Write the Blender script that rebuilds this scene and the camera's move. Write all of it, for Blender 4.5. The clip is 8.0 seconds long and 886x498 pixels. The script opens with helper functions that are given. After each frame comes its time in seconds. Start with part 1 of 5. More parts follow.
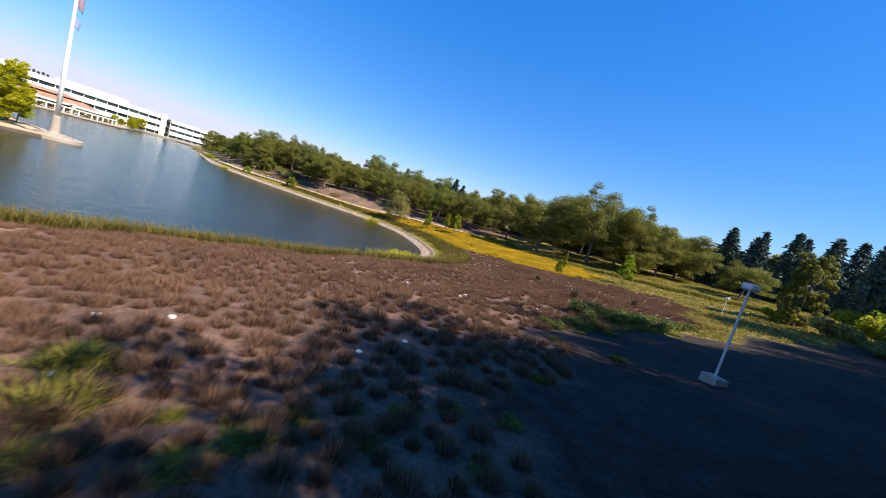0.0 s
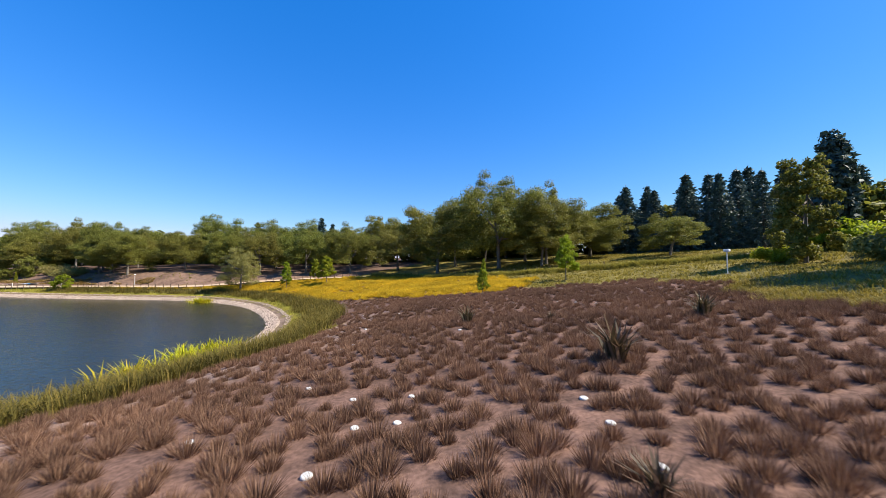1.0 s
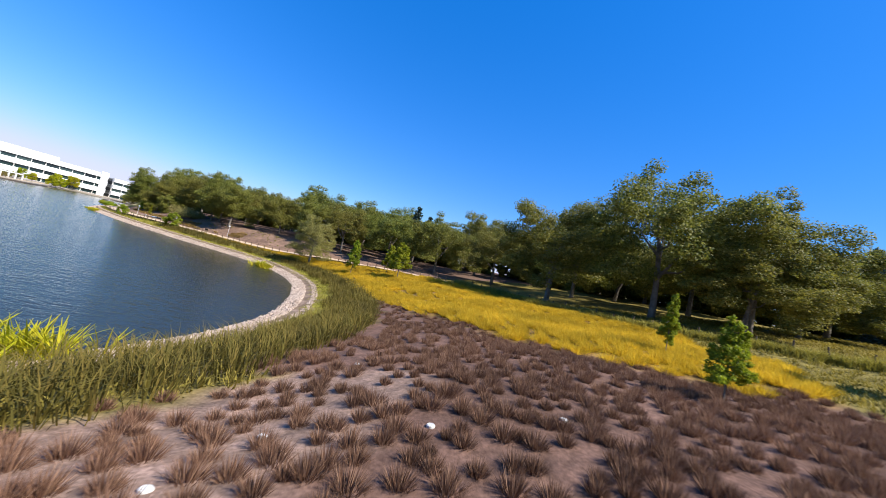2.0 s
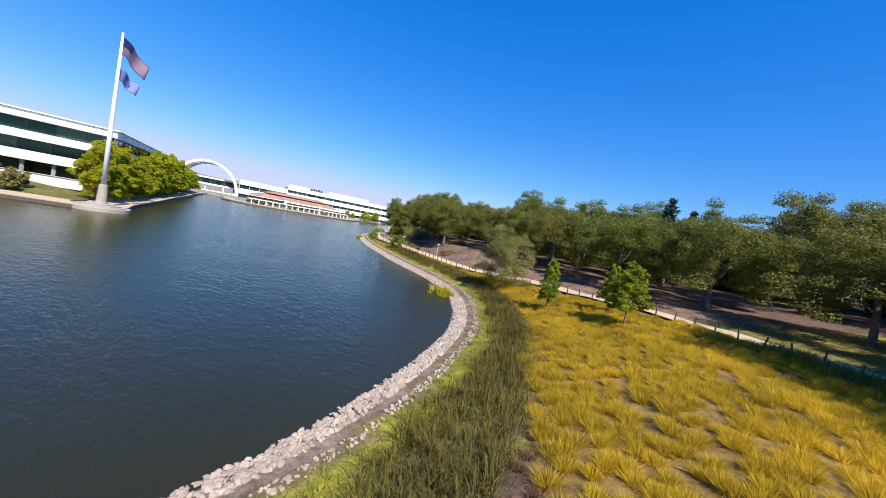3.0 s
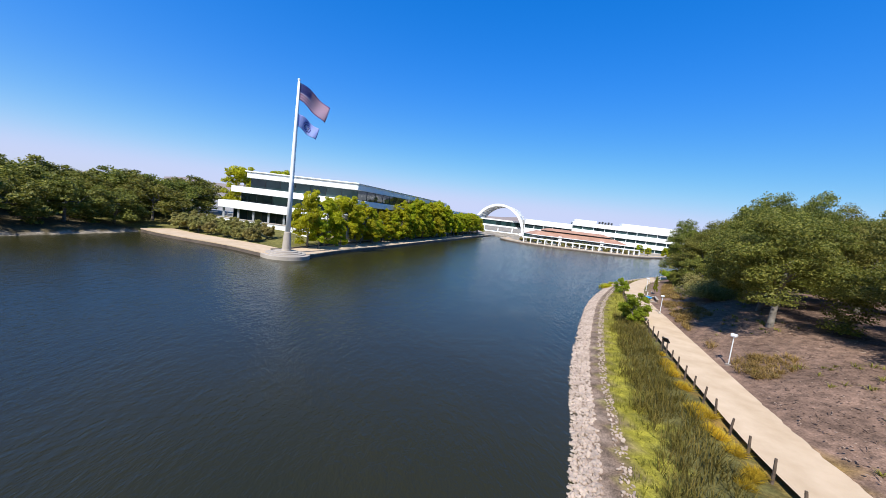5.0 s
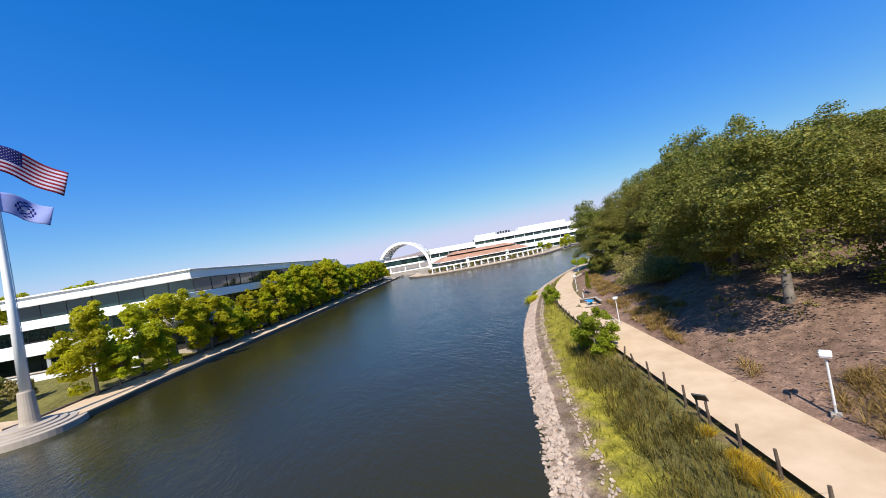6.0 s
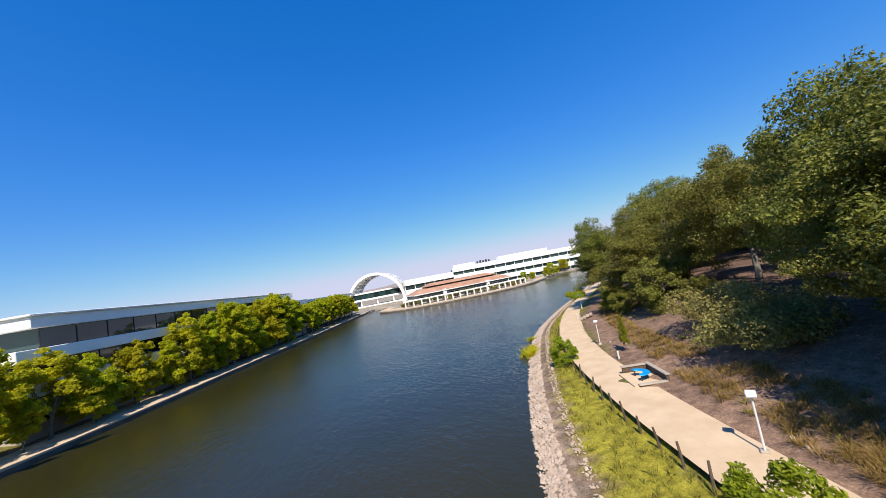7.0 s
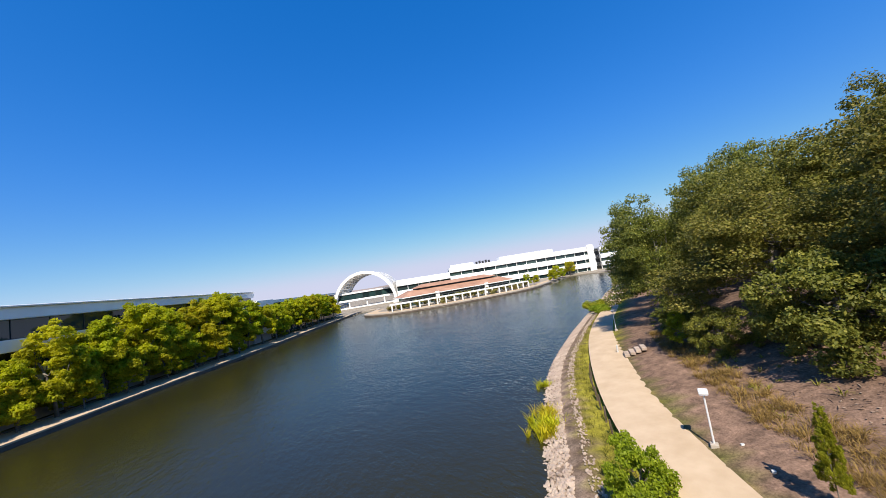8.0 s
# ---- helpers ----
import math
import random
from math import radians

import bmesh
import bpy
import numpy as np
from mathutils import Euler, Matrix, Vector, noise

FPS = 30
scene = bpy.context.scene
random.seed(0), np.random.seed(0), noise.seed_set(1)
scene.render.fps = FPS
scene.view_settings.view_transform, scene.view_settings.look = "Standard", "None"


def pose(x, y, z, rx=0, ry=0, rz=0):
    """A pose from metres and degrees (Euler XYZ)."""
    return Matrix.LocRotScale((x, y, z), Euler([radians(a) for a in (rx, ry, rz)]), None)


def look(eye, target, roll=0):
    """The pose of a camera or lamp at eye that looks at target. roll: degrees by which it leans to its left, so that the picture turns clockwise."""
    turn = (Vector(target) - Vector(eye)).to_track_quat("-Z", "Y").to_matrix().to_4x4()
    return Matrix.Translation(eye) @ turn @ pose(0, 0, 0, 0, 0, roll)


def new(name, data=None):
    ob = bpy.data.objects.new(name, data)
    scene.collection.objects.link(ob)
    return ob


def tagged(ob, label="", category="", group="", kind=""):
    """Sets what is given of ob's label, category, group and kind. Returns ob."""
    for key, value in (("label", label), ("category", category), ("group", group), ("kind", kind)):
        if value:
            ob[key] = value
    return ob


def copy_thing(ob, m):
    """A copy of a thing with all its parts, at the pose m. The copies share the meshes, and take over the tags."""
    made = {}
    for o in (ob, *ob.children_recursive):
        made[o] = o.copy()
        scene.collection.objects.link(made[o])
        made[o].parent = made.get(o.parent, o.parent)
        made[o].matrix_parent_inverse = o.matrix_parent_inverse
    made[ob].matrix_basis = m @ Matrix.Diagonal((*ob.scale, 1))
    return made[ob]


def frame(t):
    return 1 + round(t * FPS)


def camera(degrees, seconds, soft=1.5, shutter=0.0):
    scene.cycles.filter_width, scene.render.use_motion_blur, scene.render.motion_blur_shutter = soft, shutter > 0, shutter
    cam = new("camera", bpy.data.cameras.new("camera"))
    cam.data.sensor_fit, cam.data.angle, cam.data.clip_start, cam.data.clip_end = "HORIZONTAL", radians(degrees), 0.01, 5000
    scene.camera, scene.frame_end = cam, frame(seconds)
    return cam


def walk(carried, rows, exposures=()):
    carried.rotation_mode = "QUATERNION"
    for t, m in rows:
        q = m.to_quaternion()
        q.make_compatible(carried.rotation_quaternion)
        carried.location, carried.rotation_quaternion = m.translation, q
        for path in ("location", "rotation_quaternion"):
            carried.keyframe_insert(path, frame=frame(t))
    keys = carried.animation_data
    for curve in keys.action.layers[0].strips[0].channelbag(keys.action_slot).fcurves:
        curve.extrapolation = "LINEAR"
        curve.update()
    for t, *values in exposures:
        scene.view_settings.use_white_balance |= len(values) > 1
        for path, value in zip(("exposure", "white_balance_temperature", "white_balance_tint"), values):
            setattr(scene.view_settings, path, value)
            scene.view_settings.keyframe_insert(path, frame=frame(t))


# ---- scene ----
cam = camera(104.0, 8.0, soft=0.85, shutter=0.05)
# seconds, eye, heading to the left, pitch up, lean to the right
ROWS = [
    (0, -0.92, -5.61, 6.95, -3.50, -6.04, -16.67),
    (0.2, 0.35, -1.63, 6.36, -10.87, -2.74, -8.22),
    (0.5, 2.13, 3.88, 6.04, -19.88, -0.05, 0.51),
    (1, 4.01, 10.87, 5.75, -19.28, 2.70, -0.15),
    (1.5, 6.24, 18.65, 5.26, -12.41, 5.23, -7.92),
    (2, 7.70, 26.04, 5.02, -2.35, 3.52, -13.47),
    (2.2, 8.05, 29.31, 5.05, 10.67, 2.52, -15.56),
    (3.3, 7.08, 47.25, 7.97, 38.28, -5.33, -8.32),
    (3.5, 5.46, 50.52, 8.35, 40.21, -6.25, -6.43),
    (4, 1.35, 58.88, 8.74, 58.45, -3.37, -10.09),
    (4.5, -4.27, 66.93, 8.93, 79.85, -5.75, -12.28),
    (4.7, -6.61, 69.61, 9.03, 84.98, -6.70, -10.99),
    (5.8, -20.89, 78.24, 9.25, 73.36, -2.57, 8.30),
    (6, -23.37, 79.28, 9.05, 70.45, 0.65, 10.13),
    (6.5, -29.96, 82.49, 9.01, 67.16, 4.91, 11.47),
    (7, -36.47, 86.04, 9.08, 66.17, 4.99, 10.70),
    (7.5, -43.34, 90.42, 8.97, 65.65, 5.03, 10.27),
    (8, -50.19, 95.28, 8.83, 66.52, 5.12, 9.12),
]
walk(cam, [(t, pose(x, y, z, 90 + pitch, 0, yaw) @ pose(0, 0, 0, 0, 0, -lean)) for t, x, y, z, yaw, pitch, lean in ROWS],
     exposures=[(0.0, 1.2, 7000, 10), (1.0, 1.22, 6800, 10), (2.2, 1.15, 6400, 10), (3.5, 0.9, 6050, 8), (4.5, 0.9, 6000, 8), (6.0, 0.9, 6500, 10), (8.0, 0.9, 6800, 10)])

# ---- light ----
SUN_FROM = Vector((0.88, -0.47, 1.13)).normalized()
SUN_HEIGHT = math.asin(SUN_FROM.z)
SUN_TURN = math.atan2(SUN_FROM.x, SUN_FROM.y)
world = bpy.data.worlds.new("daylight")
scene.world = world
world.use_nodes = True
wn, wl = world.node_tree.nodes, world.node_tree.links
sky = wn.new("ShaderNodeTexSky")
sky.sky_type, sky.sun_disc = "NISHITA", False
sky.sun_elevation, sky.sun_rotation = SUN_HEIGHT, SUN_TURN
sky.altitude, sky.air_density, sky.dust_density, sky.ozone_density = 150, 1.0, 0.3, 3.0
vivid = wn.new("ShaderNodeHueSaturation")
vivid.inputs["Saturation"].default_value = 1.5
vivid.inputs["Hue"].default_value = 0.5
even = wn.new("ShaderNodeGamma")
even.inputs["Gamma"].default_value = 0.66
tint = wn.new("ShaderNodeMix")
tint.data_type, tint.blend_type = "RGBA", "MULTIPLY"
tint.inputs[0].default_value = 1.0
tint.inputs[7].default_value = (0.90, 0.93, 1.18, 1)
wl.new(sky.outputs[0], even.inputs["Color"])
wl.new(even.outputs[0], tint.inputs[6])
wl.new(tint.outputs[2], vivid.inputs["Color"])
# the pale haze near the horizon levels off
parts, whole = wn.new("ShaderNodeSeparateColor"), wn.new("ShaderNodeCombineColor")
wl.new(vivid.outputs[0], parts.inputs[0])
for k, most in enumerate((2.25, 2.4, 3.2)):
    level = wn.new("ShaderNodeMath")
    level.operation = "SMOOTH_MIN"
    level.inputs[1].default_value, level.inputs[2].default_value = most, 1.0
    wl.new(parts.outputs[k], level.inputs[0])
    wl.new(level.outputs[0], whole.inputs[k])
wl.new(whole.outputs[0], wn["Background"].inputs["Color"])
wn["Background"].inputs["Strength"].default_value = 0.15
sun = new("sun", bpy.data.lights.new("sun", "SUN"))
sun.data.energy, sun.data.angle, sun.data.color = 4.0, radians(0.5), (1.0, 0.95, 0.86)
sun.matrix_basis = look(SUN_FROM * 200, (0, 0, 0))


# ---- materials ----
def shader(name, rough=0.6, metal=0.0, spec=0.5):
    m = bpy.data.materials.new(name)
    m.use_nodes = True
    b = m.node_tree.nodes["Principled BSDF"]
    b.inputs["Roughness"].default_value, b.inputs["Metallic"].default_value = rough, metal
    b.inputs["Specular IOR Level"].default_value = spec
    return m, m.node_tree.nodes, m.node_tree.links, b


def noise_tex(n, l, scale, detail=4.0, vector=None, rough=0.6):
    t = n.new("ShaderNodeTexNoise")
    t.inputs["Scale"].default_value, t.inputs["Detail"].default_value, t.inputs["Roughness"].default_value = scale, detail, rough
    if vector is None:
        vector = n.new("ShaderNodeTexCoord").outputs["Object"]
    l.new(vector, t.inputs["Vector"])
    return t


def ramp(n, l, source, stops):
    r = n.new("ShaderNodeValToRGB")
    e = r.color_ramp.elements
    while len(e) < len(stops):
        e.new(0.5)
    for k, (p, c) in zip(e, stops):
        k.position, k.color = p, (*c, 1)
    l.new(source, r.inputs[0])
    return r


def mix_color(n, l, a, b, factor, mode="MIX"):
    m = n.new("ShaderNodeMix")
    m.data_type, m.blend_type = "RGBA", mode
    for socket, value in (("A", a), ("B", b)):
        s = [i for i in m.inputs if i.name == socket and i.type == "RGBA"][0]
        if isinstance(value, tuple):
            s.default_value = (*value, 1)
        else:
            l.new(value, s)
    if isinstance(factor, float):
        m.inputs[0].default_value = factor
    else:
        l.new(factor, m.inputs[0])
    return [o for o in m.outputs if o.type == "RGBA"][0]


def bumped(n, l, b, source, strength=0.3, distance=0.02):
    k = n.new("ShaderNodeBump")
    k.inputs["Strength"].default_value, k.inputs["Distance"].default_value = strength, distance
    l.new(source, k.inputs["Height"])
    l.new(k.outputs[0], b.inputs["Normal"])


def plain(name, dark, light, scale=3.0, rough=0.7, metal=0.0, bump=0.15, fine=40.0, spec=0.4):
    """A worn surface between two tones, with large stains and a fine grain."""
    m, n, l, b = shader(name, rough, metal, spec)
    big = noise_tex(n, l, scale)
    small = noise_tex(n, l, fine, 3)
    c = ramp(n, l, big.outputs[0], [(0.3, dark), (0.7, light)])
    g = mix_color(n, l, c.outputs[0], small.outputs[1], 0.12, "OVERLAY")
    oi = n.new("ShaderNodeObjectInfo")
    v = n.new("ShaderNodeMapRange")
    v.inputs[3].default_value, v.inputs[4].default_value = 0.9, 1.08
    l.new(oi.outputs["Random"], v.inputs[0])
    hs = n.new("ShaderNodeHueSaturation")
    l.new(v.outputs[0], hs.inputs["Value"])
    l.new(g, hs.inputs["Color"])
    l.new(hs.outputs[0], b.inputs["Base Color"])
    bumped(n, l, b, small.outputs[0], bump)
    return m


def foliage(name, tones, through_light=0.35, rough=0.55):
    """Leaves: each leaf or blade takes its own tone, each plant its own shift."""
    m, n, l, b = shader(name, rough, 0, 0.35)
    geo, oi = n.new("ShaderNodeNewGeometry"), n.new("ShaderNodeObjectInfo")
    c = ramp(n, l, geo.outputs["Random Per Island"], [(i / max(1, len(tones) - 1), t) for i, t in enumerate(tones)])
    big = noise_tex(n, l, 0.35, 2, geo.outputs["Position"])
    v = n.new("ShaderNodeMapRange")
    v.inputs[1].default_value, v.inputs[2].default_value, v.inputs[3].default_value, v.inputs[4].default_value = 0.3, 0.7, 0.75, 1.25
    l.new(big.outputs[0], v.inputs[0])
    h = n.new("ShaderNodeMapRange")
    h.inputs[3].default_value, h.inputs[4].default_value = 0.478, 0.515
    l.new(oi.outputs["Random"], h.inputs[0])
    hs = n.new("ShaderNodeHueSaturation")
    l.new(c.outputs[0], hs.inputs["Color"])
    l.new(v.outputs[0], hs.inputs["Value"])
    l.new(h.outputs[0], hs.inputs["Hue"])
    l.new(hs.outputs[0], b.inputs["Base Color"])
    tr = n.new("ShaderNodeBsdfTranslucent")
    l.new(hs.outputs[0], tr.inputs["Color"])
    mx = n.new("ShaderNodeMixShader")
    mx.inputs[0].default_value = through_light
    l.new(b.outputs[0], mx.inputs[1])
    l.new(tr.outputs[0], mx.inputs[2])
    l.new(mx.outputs[0], n["Material Output"].inputs["Surface"])
    return m


def ground_material():
    m, n, l, b = shader("earth", 0.95, 0, 0.15)
    at = n.new("ShaderNodeAttribute")
    at.attribute_name = "cover"
    pos = n.new("ShaderNodeNewGeometry").outputs["Position"]
    big, mid, small = noise_tex(n, l, 0.25, 5, pos), noise_tex(n, l, 2.2, 5, pos), noise_tex(n, l, 14, 4, pos)
    c1 = ramp(n, l, big.outputs[0], [(0.25, (0.62, 0.6, 0.58)), (0.75, (1.25, 1.22, 1.2))])
    c2 = ramp(n, l, mid.outputs[0], [(0.3, (0.55, 0.55, 0.55)), (0.7, (1.35, 1.32, 1.3))])
    c3 = ramp(n, l, small.outputs[0], [(0.3, (0.6, 0.58, 0.56)), (0.7, (1.3, 1.3, 1.3))])
    a = mix_color(n, l, at.outputs["Color"], c1.outputs[0], 1.0, "MULTIPLY")
    a = mix_color(n, l, a, c2.outputs[0], 1.0, "MULTIPLY")
    a = mix_color(n, l, a, c3.outputs[0], 1.0, "MULTIPLY")
    l.new(a, b.inputs["Base Color"])
    bumped(n, l, b, mid.outputs[0], 0.6, 0.08)
    return m


def water_material():
    m, n, l, b = shader("lake_water", 0.18, 0, 0.58)
    b.inputs["IOR"].default_value = 1.33
    # reflections coloured blue, standing in for a bluer mirrored sky
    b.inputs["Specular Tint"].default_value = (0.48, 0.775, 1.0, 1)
    pos = n.new("ShaderNodeNewGeometry").outputs["Position"]
    big = noise_tex(n, l, 0.03, 3, pos)
    c = ramp(n, l, big.outputs[0], [(0.3, (0.017, 0.017, 0.006)), (0.7, (0.028, 0.024, 0.005))])
    l.new(c.outputs[0], b.inputs["Base Color"])
    mp = n.new("ShaderNodeMapping")
    mp.inputs["Scale"].default_value = (1.0, 2.2, 1.0)
    mp.inputs["Rotation"].default_value = (0, 0, 0.9)
    l.new(pos, mp.inputs["Vector"])
    w1, w2 = noise_tex(n, l, 1.1, 3, mp.outputs[0]), noise_tex(n, l, 0.12, 2, pos)
    calm = ramp(n, l, w2.outputs[0], [(0.3, (0.5, 0.5, 0.5)), (0.7, (1, 1, 1))])
    h = mix_color(n, l, (0, 0, 0), w1.outputs[1], calm.outputs[0])
    w3 = noise_tex(n, l, 3.4, 2, mp.outputs[0])
    h = mix_color(n, l, h, w3.outputs[1], 0.22)
    bumped(n, l, b, h, 0.8, 0.16)
    return m


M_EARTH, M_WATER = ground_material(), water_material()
M_PATH = plain("decomposed_granite", (0.46, 0.335, 0.215), (0.56, 0.42, 0.285), 0.8, 0.95, 0, 0.2, 60, 0.1)
M_STONE = plain("pale_stone", (0.30, 0.222, 0.168), (0.50, 0.39, 0.305), 1.3, 0.9, 0, 0.4, 18)
M_CONCRETE = plain("pale_concrete", (0.30, 0.25, 0.20), (0.40, 0.34, 0.28), 0.4, 0.85, 0, 0.15, 30)
M_DARK_STONE = plain("wet_concrete", (0.07, 0.05, 0.04), (0.15, 0.115, 0.09), 0.6, 0.7)
M_WHITE = plain("white_paint", (0.74, 0.73, 0.70), (0.82, 0.805, 0.775), 0.15, 0.55, 0, 0.05, 12)
M_GREYWALL = plain("grey_panel", (0.34, 0.35, 0.36), (0.44, 0.45, 0.46), 0.2, 0.6, 0, 0.05)
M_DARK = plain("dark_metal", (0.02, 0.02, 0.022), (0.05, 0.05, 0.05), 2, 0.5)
M_WOOD = plain("weathered_post", (0.05, 0.035, 0.025), (0.12, 0.085, 0.06), 6, 0.85)
M_BARK = plain("bark", (0.10, 0.085, 0.07), (0.22, 0.19, 0.16), 3, 0.95, 0, 0.8, 14)
M_ROOF = plain("brown_roof", (0.26, 0.135, 0.085), (0.40, 0.225, 0.15), 0.25, 0.8, 0, 0.3, 8)
M_LAMP = plain("pale_lamp_paint", (0.60, 0.60, 0.60), (0.72, 0.72, 0.72), 3, 0.4)
M_BLUE = plain("blue_plastic", (0.0, 0.22, 0.55), (0.0, 0.28, 0.66), 2, 0.35, 0, 0.03)
M_CLOTH = plain("white_cloth", (0.36, 0.36, 0.42), (0.44, 0.44, 0.5), 2, 0.85)
M_HILL = plain("dry_hill", (0.22, 0.175, 0.155), (0.30, 0.24, 0.215), 0.004, 1.0)
M_LID = plain("white_plastic", (0.5, 0.49, 0.46), (0.62, 0.61, 0.57), 5, 0.5)


def glass_material():
    m, n, l, b = shader("tinted_glass", 0.05, 0, 0.5)
    oi = n.new("ShaderNodeObjectInfo")
    c = ramp(n, l, oi.outputs["Random"], [(0.0, (0.008, 0.016, 0.018)), (0.6, (0.02, 0.045, 0.045)), (1.0, (0.045, 0.075, 0.07))])
    l.new(c.outputs[0], b.inputs["Base Color"])
    return m


M_GLASS = glass_material()
M_OAK = foliage("oak_leaves", [(0.086, 0.10, 0.014), (0.143, 0.156, 0.022), (0.207, 0.208, 0.032), (0.30, 0.272, 0.05)], 0.45)
M_PLANE = foliage("plane_leaves", [(0.34, 0.37, 0.010), (0.49, 0.50, 0.016), (0.64, 0.62, 0.03)], 0.7)
M_GREYLEAF = foliage("grey_leaves", [(0.14, 0.16, 0.04), (0.21, 0.225, 0.06), (0.30, 0.30, 0.09)], 0.4)
M_OLIVE = foliage("olive_leaves", [(0.20, 0.18, 0.045), (0.28, 0.25, 0.07), (0.37, 0.33, 0.10)], 0.45)
M_PINE = foliage("pine_needles", [(0.028, 0.055, 0.045), (0.048, 0.082, 0.066), (0.075, 0.115, 0.088)], 0.15)
M_PURPLE = foliage("dead_tussock", [(0.09, 0.036, 0.024), (0.18, 0.080, 0.054), (0.33, 0.18, 0.125)], 0.25, 0.9)
M_YELLOW = foliage("golden_tussock", [(0.42, 0.315, 0.014), (0.57, 0.44, 0.020), (0.72, 0.57, 0.045)], 0.5, 0.8)
M_REED = foliage("dark_reed", [(0.09, 0.085, 0.012), (0.145, 0.13, 0.018), (0.21, 0.17, 0.03)], 0.4, 0.8)
M_GRASS = foliage("shore_grass", [(0.14, 0.13, 0.014), (0.205, 0.18, 0.02), (0.29, 0.24, 0.04)], 0.4, 0.8)
M_FIELD = foliage("meadow_grass", [(0.18, 0.155, 0.025), (0.25, 0.21, 0.035), (0.34, 0.28, 0.055)], 0.35, 0.8)
M_IRIS = foliage("yellow_iris", [(0.30, 0.32, 0.01), (0.45, 0.42, 0.01), (0.6, 0.5, 0.015)], 0.45, 0.6)
M_FLAX = foliage("flax_leaves", [(0.045, 0.035, 0.016), (0.10, 0.075, 0.035), (0.20, 0.13, 0.08)], 0.2, 0.6)
M_STRAW = foliage("straw_tufts", [(0.17, 0.115, 0.03), (0.27, 0.185, 0.045), (0.38, 0.27, 0.08)], 0.3, 0.8)
M_LAVENDER = foliage("low_shrub_shoots", [(0.10, 0.10, 0.012), (0.16, 0.155, 0.02), (0.25, 0.22, 0.03)], 0.3, 0.8)
M_FABRIC = foliage("white_membrane", [(0.86, 0.85, 0.83), (0.9, 0.89, 0.87)], 0.55, 0.6)
M_RED = foliage("flag_red", [(0.27, 0.010, 0.04), (0.31, 0.013, 0.045)], 0.35, 0.8)
M_NAVY = foliage("flag_navy", [(0.008, 0.016, 0.13), (0.012, 0.022, 0.16)], 0.3, 0.8)
M_FLAGWHITE = foliage("flag_white", [(0.58, 0.57, 0.68), (0.62, 0.61, 0.72)], 0.4, 0.8)
M_PALEBLUE = foliage("flag_pale", [(0.34, 0.42, 0.70), (0.40, 0.48, 0.76)], 0.5, 0.8)
M_GREENSHRUB = foliage("dense_shrub", [(0.055, 0.075, 0.012), (0.09, 0.115, 0.016), (0.14, 0.165, 0.025)], 0.3)
M_LITTER = foliage("dry_leaves", [(0.09, 0.055, 0.035), (0.20, 0.13, 0.085), (0.36, 0.27, 0.19)], 0.1, 0.9)
M_SHRUB = foliage("shrub_leaves", [(0.19, 0.24, 0.012), (0.29, 0.34, 0.018), (0.41, 0.44, 0.03)], 0.6)


# ---- builders ----
def part(name, bm, material, parent=None, label="", smooth=False):
    """Links a bmesh as one mesh object under a thing or a part."""
    me = bpy.data.meshes.new(name)
    bm.to_mesh(me)
    bm.free()
    for mat in material if isinstance(material, (list, tuple)) else [material]:
        me.materials.append(mat)
    if smooth:
        me.polygons.foreach_set("use_smooth", [True] * len(me.polygons))
    ob = new(name, me)
    ob.parent = parent
    if label:
        tagged(ob, label)
    return ob


def soup(name, verts, quads, material, parent=None, label="", smooth=False):
    """A mesh straight from arrays of vertices and faces."""
    me = bpy.data.meshes.new(name)
    me.from_pydata(np.asarray(verts).tolist(), [], np.asarray(quads).tolist())
    me.materials.append(material)
    if smooth:
        me.polygons.foreach_set("use_smooth", [True] * len(me.polygons))
    ob = new(name, me)
    ob.parent = parent
    if label:
        tagged(ob, label)
    return ob


def thing(name, at, label, category, group="", kind=""):
    ob = new(name)
    ob.empty_display_size = 0.3
    ob.matrix_basis = at if isinstance(at, Matrix) else Matrix.Translation(at)
    return tagged(ob, label, category, group, kind)


def box(bm, x, y, z, sx, sy, sz, turn=0.0, bevel=0.0):
    """A box with its middle at x, y and its foot at z."""
    m = Matrix.Translation((x, y, z + sz / 2)) @ Matrix.Rotation(turn, 4, "Z") @ Matrix.Diagonal((sx, sy, sz, 1))
    made = bmesh.ops.create_cube(bm, size=1, matrix=m)["verts"]
    if bevel:
        edges = {e for v in made for e in v.link_edges}
        bmesh.ops.bevel(bm, geom=list(edges), offset=bevel, segments=1, affect="EDGES")


def tube(bm, points, radii, sides=8):
    """A tapered tube through points."""
    rings = []
    for i, (p, r) in enumerate(zip(points, radii)):
        p = Vector(p)
        d = (Vector(points[min(i + 1, len(points) - 1)]) - Vector(points[max(i - 1, 0)])).normalized()
        a = d.orthogonal().normalized()
        b = d.cross(a)
        rings.append([bm.verts.new(p + r * (math.cos(k * math.tau / sides) * a + math.sin(k * math.tau / sides) * b)) for k in range(sides)])
    for lo, hi in zip(rings, rings[1:]):
        shift = min(range(sides), key=lambda s: sum((lo[k].co - hi[(k + s) % sides].co).length for k in range(0, sides, 2)))
        for k in range(sides):
            bm.faces.new((lo[k], lo[(k + 1) % sides], hi[(k + 1 + shift) % sides], hi[(k + shift) % sides]))
    bm.faces.new(rings[0][::-1])
    bm.faces.new(rings[-1])


